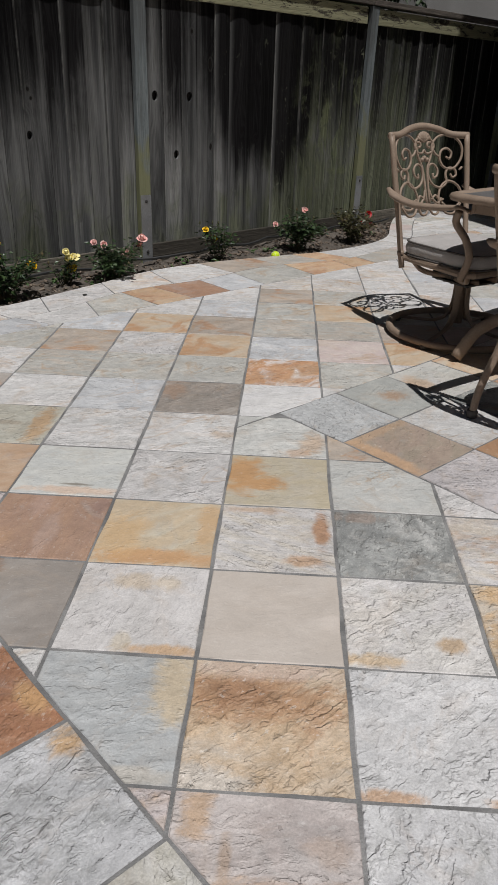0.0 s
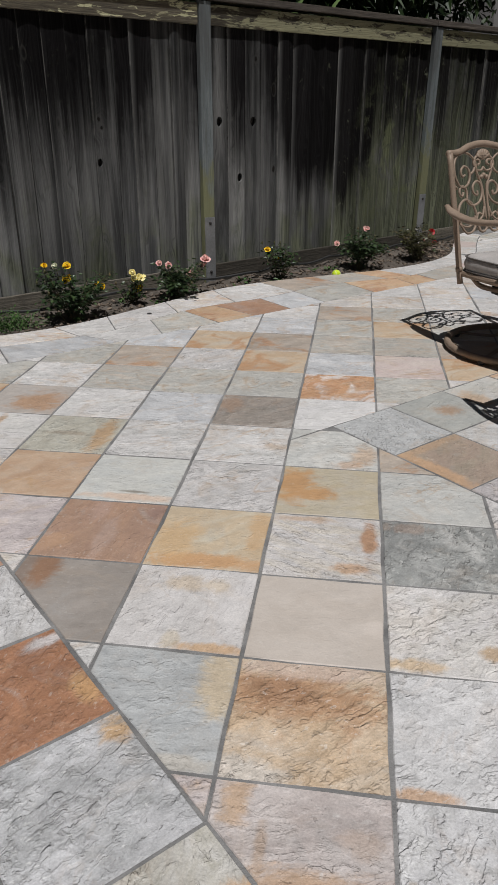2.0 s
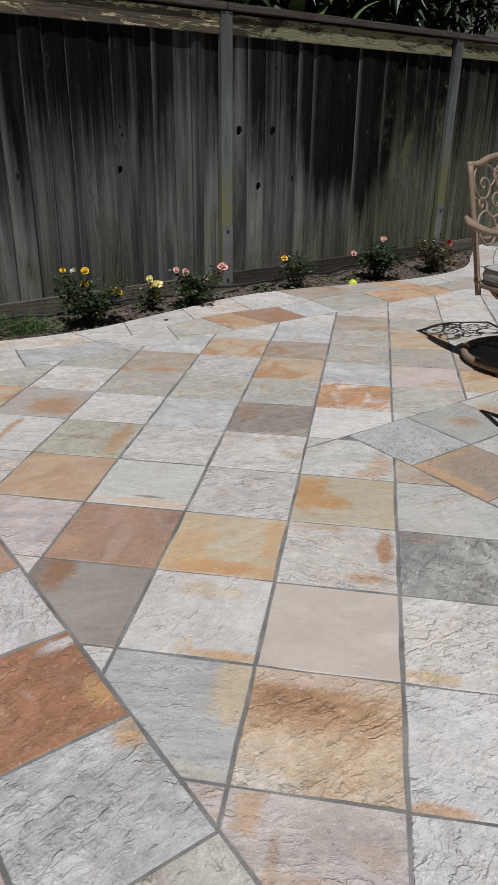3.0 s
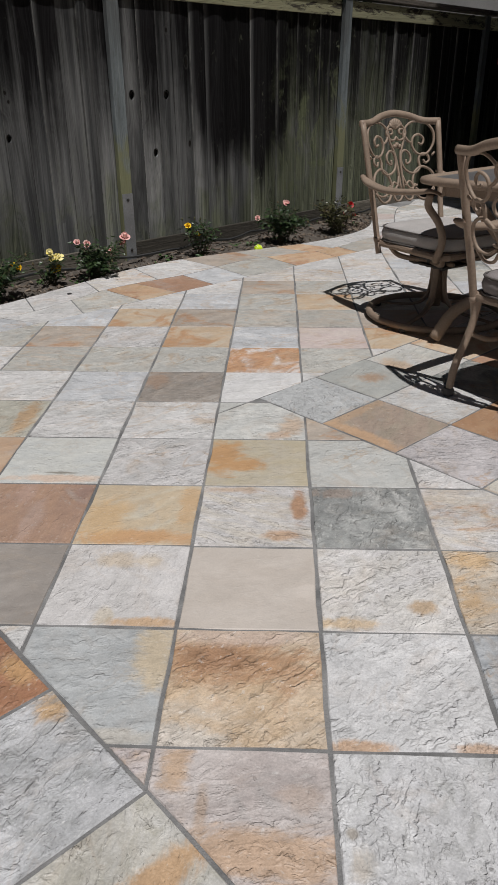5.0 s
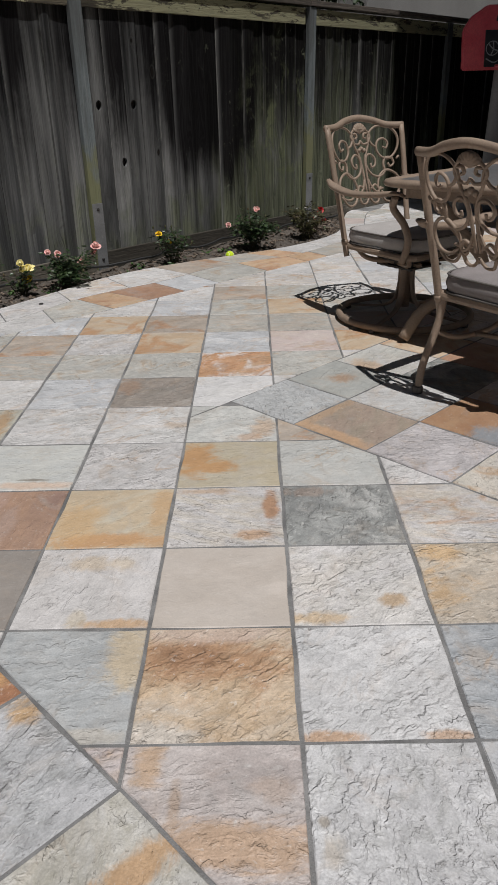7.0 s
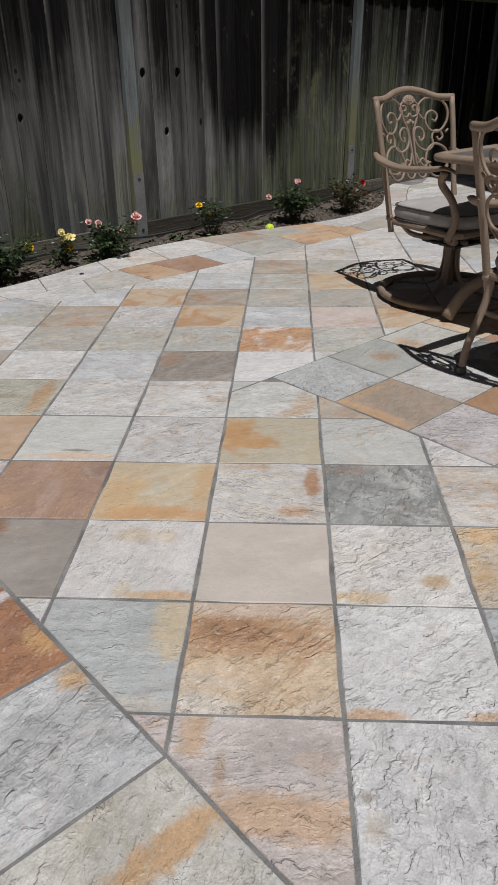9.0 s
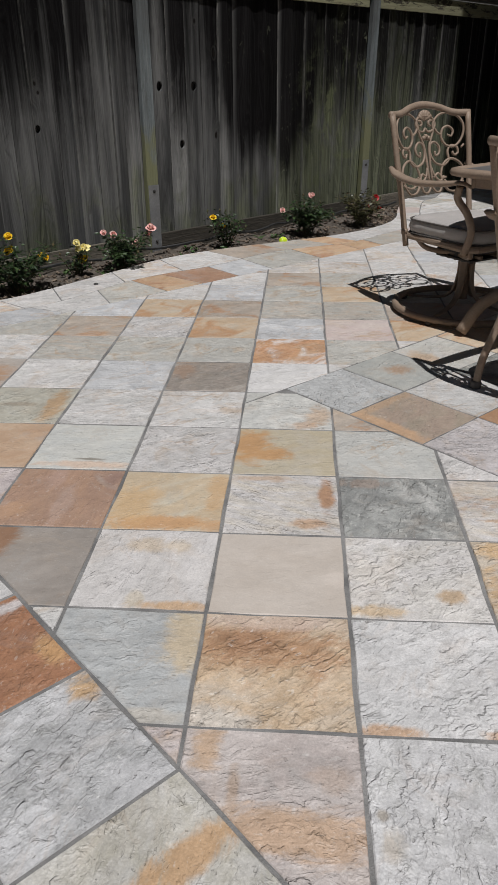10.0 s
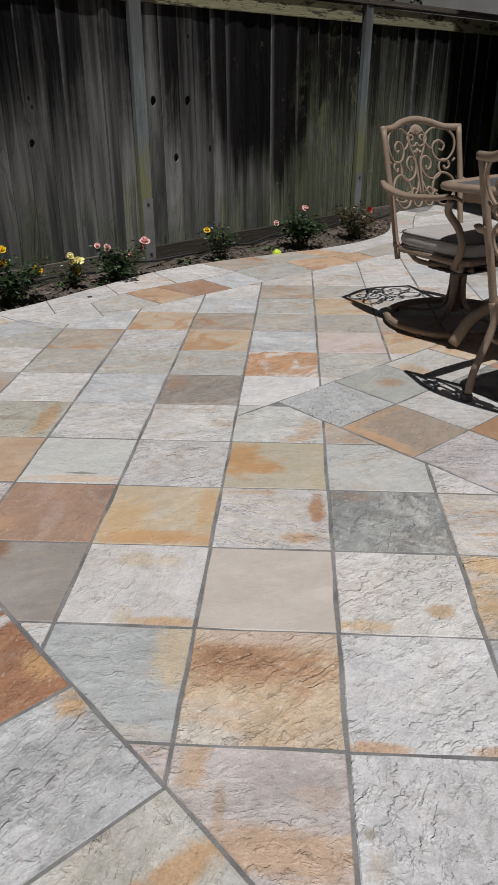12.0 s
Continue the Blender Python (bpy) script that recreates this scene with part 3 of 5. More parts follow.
TREE_LEAF = leafy("tree_leaf", (0.006, 0.013, 0.004), (0.024, 0.045, 0.011), 0.45)
BANANA = leafy("broad_leaf", (0.11, 0.17, 0.06), (0.18, 0.25, 0.10), 0.4)
PETAL = {
    "yellow": leafy("yellow_petal", (0.80, 0.50, 0.01), (0.85, 0.62, 0.04), 0.6),
    "cream": leafy("cream_petal", (0.82, 0.70, 0.22), (0.88, 0.82, 0.50), 0.6),
    "pink": leafy("pink_petal", (0.74, 0.36, 0.34), (0.84, 0.60, 0.54), 0.6),
    "red": leafy("red_petal", (0.35, 0.008, 0.012), (0.50, 0.02, 0.025), 0.5),
    "pale": leafy("pale_petal", (0.80, 0.82, 0.62), (0.86, 0.86, 0.74), 0.6),
}


# ------------------------------------------------------------------ mesh tools
def mesh_of(name, bm, material, smooth=False):
    bmesh.ops.recalc_face_normals(bm, faces=bm.faces)
    me = bpy.data.meshes.new(name)
    bm.to_mesh(me)
    bm.free()
    if material is not None:
        me.materials.append(material)
    if smooth:
        me.polygons.foreach_set("use_smooth", [True] * len(me.polygons))
    return me


def part(name, bm, material, parent, label="", smooth=False):
    ob = new(name, mesh_of(name, bm, material, smooth))
    ob.parent = parent
    return tagged(ob, label)


def thing(name, m, label, category, group="", kind=""):
    ob = new(name)
    ob.empty_display_size = 0.1
    ob.matrix_world = m
    return tagged(ob, label, category, group, kind)


def box(bm, x0, x1, y0, y1, z0, z1, bevel=0.0, m=None):
    made = bmesh.ops.create_cube(bm, size=1.0)["verts"]
    for v in made:
        v.co = Vector((x0 + (v.co.x + 0.5) * (x1 - x0), y0 + (v.co.y + 0.5) * (y1 - y0), z0 + (v.co.z + 0.5) * (z1 - z0)))
        if m is not None:
            v.co = m @ v.co
    if bevel:
        edges = {e for v in made for e in v.link_edges}
        bmesh.ops.bevel(bm, geom=list(edges), offset=bevel, segments=2, profile=0.7, affect="EDGES")
    return bm


def smooth_line(pts, n=6):
    """Catmull-Rom through the points."""
    p = [Vector(q) for q in pts]
    p = [2 * p[0] - p[1]] + p + [2 * p[-1] - p[-2]]
    out = []
    for i in range(1, len(p) - 2):
        a, b, c, d = p[i - 1:i + 3]
        for k in range(n):
            t = k / n
            out.append(0.5 * (2 * b + (c - a) * t + (2 * a - 5 * b + 4 * c - d) * t * t + (3 * b - a - 3 * c + d) * t ** 3))
    out.append(p[-2])
    return out


def sweep(bm, pts, r, sides=8, flat=1.0, up=(0, 1, 0), taper=None, closed=False):
    """A bar of elliptic section along the points: r across, r * flat along up."""
    up = Vector(up)
    rings, n = [], len(pts)
    for i, p in enumerate(pts):
        a, b = (pts[(i - 1) % n], pts[(i + 1) % n]) if closed else (pts[max(i - 1, 0)], pts[min(i + 1, n - 1)])
        d = (b - a).normalized()
        side = d.cross(up)
        side = side.normalized() if side.length > 1e-4 else d.orthogonal().normalized()
        nup = side.cross(d).normalized()
        k = r * (taper(i / max(n - 1, 1)) if taper else 1.0)
        rings.append([bm.verts.new(p + side * (k * math.cos(q)) + nup * (k * flat * math.sin(q)))
                      for q in (2 * math.pi * j / sides for j in range(sides))])
    for i in range(n if closed else n - 1):
        a, b = rings[i], rings[(i + 1) % n]
        for j in range(sides):
            bm.faces.new((a[j], a[(j + 1) % sides], b[(j + 1) % sides], b[j]))
    if not closed:
        bm.faces.new(rings[0][::-1])
        bm.faces.new(rings[-1])
    return bm


def lathe(bm, profile, sides=24, m=None):
    """A body of revolution about z from (radius, height) pairs."""
    rings = []
    for r, z in profile:
        rings.append([bm.verts.new((m or Matrix()) @ Vector((r * math.cos(q), r * math.sin(q), z))) for q in (2 * math.pi * j / sides for j in range(sides))])
    for a, b in zip(rings, rings[1:]):
        for j in range(sides):
            bm.faces.new((a[j], a[(j + 1) % sides], b[(j + 1) % sides], b[j]))
    bm.faces.new(rings[0][::-1])
    bm.faces.new(rings[-1])
    return bm


# ------------------------------------------------------------------ plan
P = 0.31                       # tile and joint
JOINT = 0.0037                 # half a joint
FENCE_AT, FENCE_TURN = Vector((-1.11, 4.23, 0.0)), 48.4
EDGE = smooth_line([(-5.2, 2.05, 0), (-4.0, 2.02, 0), (-2.9, 2.12, 0), (-2.35, 2.28, 0), (-1.98, 2.49, 0), (-1.62, 2.80, 0), (-1.28, 3.31, 0), (-1.01, 3.73, 0), (-0.68, 4.04, 0),
                    (-0.30, 4.30, 0), (0.10, 4.56, 0), (0.45, 4.91, 0), (0.66, 5.31, 0), (0.75, 5.84, 0), (0.86, 6.36, 0), (1.02, 6.62, 0)], 8)
BAND = 3.80                    # squares stop where y - x reaches this
LEFT_CUT = -0.397              # x + y under this: squares laid diagonally
R_U, R_W = 1.427, -1.755       # the diagonal field by the table: x + y over, x - y over
R_STEPS_U, R_STEPS_W = 5, 7
Q = math.sqrt(0.5)


def edge_side(p):
    """Signed distance to the patio's edge, positive on the paved side."""
    best, sign = 1e9, 1
    for a, b in zip(EDGE, EDGE[1:]):
        ab, ap = (b - a).xy, (p - a).xy
        k = max(0.0, min(1.0, ap.dot(ab) / ab.length_squared))
        d = (ap - ab * k)
        if d.length < best:
            best, sign = d.length, (1 if ab.x * ap.y - ab.y * ap.x < 0 else -1)
            foot, nrm = a + (b - a) * k, Vector((ab.y, -ab.x, 0)).normalized()
    return best * sign, foot, nrm


def clip(poly, nx, ny, d):
    """Keep the side where nx x + ny y >= d."""
    out = []
    for a, b in zip(poly, poly[1:] + poly[:1]):
        da, db = nx * a[0] + ny * a[1] - d, nx * b[0] + ny * b[1] - d
        if da >= 0:
            out.append(a)
        if (da > 0 > db) or (da < 0 < db):
            k = da / (da - db)
            out.append((a[0] + (b[0] - a[0]) * k, a[1] + (b[1] - a[1]) * k))
    return out


def area(poly):
    return 0.5 * sum(a[0] * b[1] - a[1] * b[0] for a, b in zip(poly, poly[1:] + poly[:1]))


rng = random.Random(7)


def slab_mesh(bm, poly, origin, ragged=0.0034, top=0.0):
    """A flagstone with weathered, slightly ragged edges, its outline given anticlockwise."""
    pts = []
    for a, b in zip(poly, poly[1:] + poly[:1]):
        a, b = Vector((*a, 0)), Vector((*b, 0))
        n = max(1, min(4, int((b - a).length / 0.08)))
        nrm = (b - a).normalized().cross(Vector((0, 0, 1)))
        for k in range(n):
            off = rng.uniform(-1, 1) * ragged if k else 0.0
            pts.append(a + (b - a) * (k / n) + nrm * off - origin)
    c = sum(pts, Vector()) / len(pts)
    rings = []
    for z, inset in ((-0.022, 0.0), (-0.0022, 0.0), (0.0, 0.0022)):
        rings.append([bm.verts.new(p + (c - p).normalized() * (inset * rng.uniform(0.6, 1.4)) + Vector((0, 0, z + top))) for p in pts])
    for a, b in zip(rings, rings[1:]):
        for j in range(len(pts)):
            bm.faces.new((a[j], a[(j + 1) % len(pts)], b[(j + 1) % len(pts)], b[j]))
    bm.faces.new(rings[-1])


# ------------------------------------------------------------------ ground and patio bed
def sheet(name, x0, x1, y0, y1, z, step, rough, material, keep=None, **tags):
    bm = bmesh.new()
    nx, ny = int((x1 - x0) / step), int((y1 - y0) / step)
    grid = {}
    for i in range(nx + 1):
        for j in range(ny + 1):
            p = Vector((x0 + i * step, y0 + j * step, 0))
            if keep is None or keep(p):
                h = noise.fractal(p * 6, 0.9, 2.0, 4) * rough + noise.noise(p * 31) * rough * 0.5
                grid[i, j] = bm.verts.new((p.x, p.y, z + h))
    for i, j in list(grid):
        q = [grid.get(k) for k in ((i, j), (i + 1, j), (i + 1, j + 1), (i, j + 1))]
        if all(q):
            bm.faces.new(q)
    return tagged(new(name, mesh_of(name, bm, material, True)), **tags)


bm = bmesh.new()
for v in bmesh.ops.create_grid(bm, x_segments=2, y_segments=2, size=400)["verts"]:
    v.co.z = -0.16
tagged(new("ground", mesh_of("ground", bm, EARTH)), "bare brown earth round the yard", "ground", kind="structure")

# mortar bed under the paving, with the curved edge of the patio
bm = bmesh.new()
outline = [p.copy() for p in EDGE] + [Vector(q) for q in ((1.25, 6.86, 0), (5.5, 11.6, 0), (7.5, 9.5, 0), (7.5, -5.0, 0), (-5.2, -5.0, 0))]
top = [bm.verts.new((p.x, p.y, -0.0024)) for p in outline]
low = [bm.verts.new((p.x, p.y, -0.15)) for p in outline]
bm.faces.new(top)
for k in range(len(top)):
    bm.faces.new((top[k], low[k], low[(k + 1) % len(low)], top[(k + 1) % len(top)]))
patio = tagged(new("patio", mesh_of("patio", bm, GROUT)), "patio of multicoloured split slate squares in grey mortar", "patio", kind="structure")

FENCE_M = Matrix.Translation(FENCE_AT) @ pose(0, 0, 0, 0, 0, FENCE_TURN)
FENCE_BACK = FENCE_M.inverted()


def in_bed(p):
    q = FENCE_BACK @ p
    return q.y < 0.14 and edge_side(p)[0] < 0.035 and q.x < 3.0


sheet("planting_bed", -4.6, 1.3, 1.8, 7.0, -0.045, 0.035, 0.028, SOIL, in_bed, label="narrow bed of dry brown soil below the fence", category="flower bed", kind="structure")

# ------------------------------------------------------------------ fence
fence = thing("fence", FENCE_M, "tall weathered grey board fence, mossy and blackened", "fence", kind="structure")


def board_mesh(bm, w, z0, z1, hole=None, cup=0.0):
    """One upright board, its face slightly cupped, with a knot hole where asked."""
    n = 8
    if hole is None:
        cols = [(-w / 2 + w * k / n) for k in range(n + 1)]
        f, b = [], []
        for x in cols:
            y = cup * (1 - (2 * x / w) ** 2)
            f.append([bm.verts.new((x, y, z)) for z in (z0, z1)])
            b.append([bm.verts.new((x, y + 0.017, z)) for z in (z0, z1)])
        for k in range(n):
            bm.faces.new((f[k][0], f[k + 1][0], f[k + 1][1], f[k][1]))
            bm.faces.new((b[k][0], b[k][1], b[k + 1][1], b[k + 1][0]))
            for e in (0, 1):
                bm.faces.new((f[k][e], b[k][e], b[k + 1][e], f[k + 1][e]))
        for k in (0, n):
            bm.faces.new((f[k][0], f[k][1], b[k][1], b[k][0]))
        return
    hx, hz, rx, rz = hole
    m = 7
    for s in (-1, 1):
        arc = [(hx + s * rx * math.sin(math.pi * k / m), hz - rz * math.cos(math.pi * k / m)) for k in range(m + 1)]
        ring = [(hx, z0), *arc, (hx, z1), (s * w / 2, z1), (s * w / 2, z0)]
        f = [bm.verts.new((x, 0.0, z)) for x, z in ring]
        b = [bm.verts.new((x, 0.017, z)) for x, z in ring]
        bm.faces.new(f)
        bm.faces.new(b)
        for k in range(len(f)):
            if k in (0, m + 1):
                continue
            j = (k + 1) % len(f)
            bm.faces.new((f[k], b[k], b[j], f[j]))


HOLES = ((0.075, 0.997, 0.024, 0.031), (0.370, 0.995, 0.026, 0.030), (0.249, 0.638, 0.022, 0.029), (-0.843, 0.778, 0.018, 0.024))
plain_boards = []
for k, cup in enumerate((0.008, -0.007, 0.005, -0.004, 0.009, -0.009, 0.002)):
    bm = bmesh.new()
    board_mesh(bm, 0.138, 0.0, 1.0, None, cup)
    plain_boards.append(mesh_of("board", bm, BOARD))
SEAMS = (-1.555, -1.410, -1.273, -1.141, -1.008, -0.866, -0.713, -0.589, -0.442, -0.305, -0.225, -0.050, 0.145, 0.300, 0.436, 0.602, 0.738, 0.905, 1.050, 1.205,
         1.350, 1.490, 1.618, 1.730, 1.855, 2.010, 2.130, 2.290, 2.460, 2.560, 2.657, 2.798, 2.930, 3.070, 3.260, 3.370, 3.476, 3.620, 3.750)
SPLIT = (-1.555, -1.410, -1.273, -0.305, 1.490, 3.070)     # seams that stand open
edges = [SEAMS[0]]
while edges[0] > -5.3:
    edges.insert(0, edges[0] - rng.uniform(0.122, 0.140))
edges += SEAMS[1:]
while edges[-1] < 8.3:
    edges.append(edges[-1] + rng.uniform(0.122, 0.140))
turn = False
for s, e in zip(edges, edges[1:]):
    lo, hi = s - (-0.004 if s in SPLIT else 0.003), e + (-0.004 if e in SPLIT else 0.003)
    w, mid = hi - lo, (lo + hi) / 2
    hole = next((h for h in HOLES if s < h[0] < e), None)
    turn = not turn
    front = 0.006 if turn else 0.0
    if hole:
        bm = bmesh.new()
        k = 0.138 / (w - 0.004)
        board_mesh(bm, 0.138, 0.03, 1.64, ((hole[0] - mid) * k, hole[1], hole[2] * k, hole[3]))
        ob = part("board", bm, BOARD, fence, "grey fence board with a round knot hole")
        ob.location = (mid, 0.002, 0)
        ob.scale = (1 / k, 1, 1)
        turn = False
        # added black block, so that no daylight shows through the hole
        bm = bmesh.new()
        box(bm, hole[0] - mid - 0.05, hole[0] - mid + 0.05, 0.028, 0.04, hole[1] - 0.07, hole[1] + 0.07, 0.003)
        part("knot_core", bm, STEEL, ob, "black block added behind the hole to keep it dark")
    else:
        ob = new("board", plain_boards[rng.randrange(7)])
        ob.parent = fence
        ob.location = (mid, 0.004 + front, rng.uniform(0.02, 0.045))
        ob.scale = (w / 0.138, 1, 1.61)
        ob.rotation_euler = (0, rng.uniform(-0.004, 0.004), rng.uniform(-0.05, 0.05))

POSTS = (-4.8, -2.4, -0.055, 2.280, 4.68, 7.12)
LEAN = {2.280: 1.4}
for s in POSTS:
    bm = bmesh.new()
    box(bm, -0.045, 0.045, -0.036, 0.003, -0.15, 1.675, 0.004)
    ob = part("post", bm, POST, fence, "square grey fence post, moss on its foot")
    ob.location = (s, 0, 0)
    ob.rotation_euler = (0, radians(LEAN.get(s, 0.0)), 0)
    bm = bmesh.new()
    box(bm, -0.042, 0.042, -0.0425, -0.037, -0.05, 0.40, 0.001)
    plate = part("metal_plate", bm, plain("zinc_plate", (0.24, 0.25, 0.26), (0.32, 0.33, 0.34), 9, 0.5, 0, 0.6), ob, "dull grey metal mending plate")
    for z in (0.03, 0.36):
        bm = bmesh.new()
        lathe(bm, [(0.011, 0), (0.011, 0.004), (0.005, 0.008)], 8, pose(0, -0.043, z, 90, 0, 0))
        part("bolt", bm, STEEL, plate)
for a, b in zip(POSTS, POSTS[1:]):
    bm = bmesh.new()
    box(bm, a + 0.047, b - 0.047, -0.022, 0.003, 1.548, 1.664, 0.003)
    part("rail", bm, RAIL, fence, "top rail with flaking yellowish paint")
    bm = bmesh.new()
    box(bm, a + 0.047, b - 0.047, -0.022, 0.003, -0.10, 0.072, 0.004)
    part("kick_board", bm, KICK, fence, "rotting board along the foot of the fence")
    bm = bmesh.new()
    box(bm, a - 0.01 + 0.012, b - 0.01, -0.046, 0.075, 1.682, 1.722, 0.004)
    part("cap", bm, CAP, fence, "dark flat cap board")

# ------------------------------------------------------------------ houses that close the place
# unseen block, its corner and height set to cast the shadow on the fence end
house_m = Matrix.Translation((2.21, 4.41, 0)) @ pose(0, 0, 0, 0, 0, FENCE_TURN)
house = thing("house", house_m, "unseen two-storey beige house added to shade the fence end", "house", kind="structure")
bm = bmesh.new()
box(bm, 0, 9, -7, 0, -0.1, 8.6)
part("wall", bm, STUCCO_WARM, house)
bm = bmesh.new()
vs = [bm.verts.new(q) for q in ((0, 0, 8.61), (9, 0, 8.61), (9, -7, 8.61), (0, -7, 8.61), (2.5, -3.5, 10.2), (6.5, -3.5, 10.2))]
for q in ((0, 1, 5, 4), (1, 2, 5), (2, 3, 4, 5), (3, 0, 4), (3, 2, 1, 0)):
    bm.faces.new([vs[k] for k in q])
part("roof", bm, ROOF, house)

neighbour = thing("neighbour_house", FENCE_M @ pose(0, 3.0, 0), "grey stucco house beyond the fence", "house", kind="structure")
bm = bmesh.new()
box(bm, 2.6, 16, 0, 8, -0.1, 5.6)
part("wall", bm, STUCCO, neighbour)
bm = bmesh.new()
box(bm, 6.9, 16, -0.5, -0.02, -0.1, 5.6)
part("wall", bm, STUCCO, neighbour)
bm = bmesh.new()
vs = [bm.verts.new(q) for q in ((2.2, -0.9, 5.61), (16.4, -0.9, 5.61), (16.4, 8.4, 5.61), (2.2, 8.4, 5.61), (6, 3.8, 7.6), (12, 3.8, 7.6))]
for q in ((0, 1, 5, 4), (1, 2, 5), (2, 3, 4, 5), (3, 0, 4), (3, 2, 1, 0)):
    bm.faces.new([vs[k] for k in q])
part("roof", bm, ROOF, neighbour)


# ------------------------------------------------------------------ plants
rng.seed(11)


def leaf(bm, at, way, size, droop=0.25, wide=0.5):
    """A pointed leaf of two folded halves."""
    way = way.normalized()
    side = way.cross(Vector((0, 0, 1)))
    side = side.normalized() if side.length > 0.05 else Vector((1, 0, 0))
    side = (side + Vector((rng.uniform(-0.6, 0.6), rng.uniform(-0.6, 0.6), rng.uniform(-0.6, 0.6)))).normalized()
    nrm = side.cross(way).normalized()
    tip = at + way * size - Vector((0, 0, size * droop))
    m = at + way * (size * 0.45) - nrm * (size * 0.10)
    a = bm.verts.new(at)
    t = bm.verts.new(tip)
    c = bm.verts.new(m)
    l = bm.verts.new(at + way * (size * 0.42) + side * (size * wide * 0.5))
    r = bm.verts.new(at + way * (size * 0.42) - side * (size * wide * 0.5))
    bm.faces.new((a, c, t, l))
    bm.faces.new((a, r, t, c))


def rose(at, size, bent, kind=None):
    """A rose bloom of cupped petals round a bud."""
    bm = bmesh.new()
    m = Matrix.Translation(at) @ pose(0, 0, 0, bent[0], bent[1], 0)
    size *= 0.95
    bmesh.ops.create_icosphere(bm, subdivisions=2, radius=size * 0.20, matrix=m @ Matrix.Translation((0, 0, size * 0.17)))
    for ring, (count, rad, tilt, high) in enumerate(((3, 0.20, 0.10, 0.85), (4, 0.45, 0.45, 0.72), (5, 0.78, 0.95, 0.42), (5, 1.00, 1.35, 0.05))):
        for k in range(count):
            q = 2 * math.pi * (k + 0.5 * ring) / count + rng.uniform(-0.3, 0.3)
            rad, high = rad * rng.uniform(0.8, 1.15), high + rng.uniform(-0.15, 0.15)
            out, sd = Vector((math.cos(q), math.sin(q), 0)), Vector((-math.sin(q), math.cos(q), 0))
            rows = []
            for j in range(3):
                f = j / 2
                c = out * (size * 0.5 * (0.12 + (rad - 0.12) * f)) + Vector((0, 0, size * 0.5 * (high * f - 0.25 * (1 - f) + 0.08 * rng.random())))
                wd = size * 0.5 * (0.16 + 0.42 * f * (1.0 if j < 2 else 0.75)) * (0.55 + 0.25 * ring)
                rows.append([bm.verts.new(m @ (c - sd * wd - out * 0.05 * size * f)), bm.verts.new(m @ (c + out * 0.04 * size)), bm.verts.new(m @ (c + sd * wd - out * 0.05 * size * f))])
            for ra, rb in zip(rows, rows[1:]):
                for j in (0, 1):
                    bm.faces.new((ra[j], ra[j + 1], rb[j + 1], rb[j]))
    return bm


def rose_bush(at, width, height, blooms, label, leaves=420, leaf_mat=ROSE_LEAF, buds=4):
    """Canes fanning out of the soil, leaflets along the upper two thirds, blooms at the ends. blooms: colour, offset, size."""
    bush = thing("rose_bush", Matrix.Translation((at[0], at[1], -0.05)), label, "rose bush", "rose bushes in the bed")
    ends = [(Vector(o), c, s) for c, o, s in blooms]
    for _ in range(9 + buds):
        q, r = rng.uniform(0, 6.28), width * 0.5 * math.sqrt(rng.random())
        ends.append((Vector((math.cos(q) * r, math.sin(q) * r * 0.8, height * rng.uniform(0.45, 0.98))), None, 0))
    stems, foliage = bmesh.new(), bmesh.new()
    per = max(8, int(1.5 * leaves / len(ends)))
    for k, (end, _, _) in enumerate(ends):
        foot = Vector((rng.uniform(-0.03, 0.03), rng.uniform(-0.03, 0.03), 0))
        mid = foot.lerp(end, 0.5) + Vector((rng.uniform(-0.03, 0.03), rng.uniform(-0.03, 0.03), 0.03))
        line = smooth_line([foot, mid, end], 5)
        sweep(stems, line, 0.0032, 5, taper=lambda f: 1.0 - 0.55 * f)
        for _ in range(per):
            f = rng.uniform(0.18, 0.97) ** 0.8
            p = line[min(int(f * (len(line) - 1)), len(line) - 1)]
            q = rng.uniform(0, 6.28)
            way = Vector((math.cos(q), math.sin(q), rng.uniform(-0.2, 0.7)))
            root = p + way * rng.uniform(0.0, 0.040) * (width / 0.35)
            leaf(foliage, root, way, rng.uniform(0.022, 0.042), rng.uniform(0.0, 0.5), rng.uniform(0.5, 0.7))
    part("branchwork", stems, STEM, bush, "thin thorny green-brown stem tangle")
    part("foliage", foliage, leaf_mat, bush)
    for end, colour, size in ends:
        if colour:
            part("bloom", rose(end, size, (rng.uniform(20, 60), rng.uniform(-30, 30))), PETAL[colour], bush, colour + " rose bloom")
    for end, colour, size in ends[-buds:] if buds else []:
        bm = bmesh.new()
        lathe(bm, [(0.001, 0.0), (0.006, 0.005), (0.007, 0.012), (0.002, 0.022)], 6, Matrix.Translation(end))
        part("bud", bm, STEM, bush)
    return bush


def along(s, off, z=0.0):
    """From a place on the fence's line: s along it, off in front of it."""
    return FENCE_M @ Vector((s, -off, z))


def bush_at(base, flowers):
    """Offsets of blooms given on the line 0.3 m before the fence."""
    return [(c, along(s, 0.3, z + 0.05) - Vector((base[0], base[1], 0)), size) for c, s, z, size in flowers]


b = (-1.71, 3.03)
rose_bush(b, 0.48, 0.30, bush_at(b, [("yellow", -1.418, 0.278, 0.040), ("pale", -1.350, 0.267, 0.048), ("yellow", -1.280, 0.264, 0.045), ("yellow", -1.292, 0.189, 0.050), ("yellow", -1.067, 0.111, 0.05), ("yellow", -1.10, 0.125, 0.04)]), "leafy rose bush with yellow and ivory blooms in the soil", 700)
b = (-1.47, 3.42)
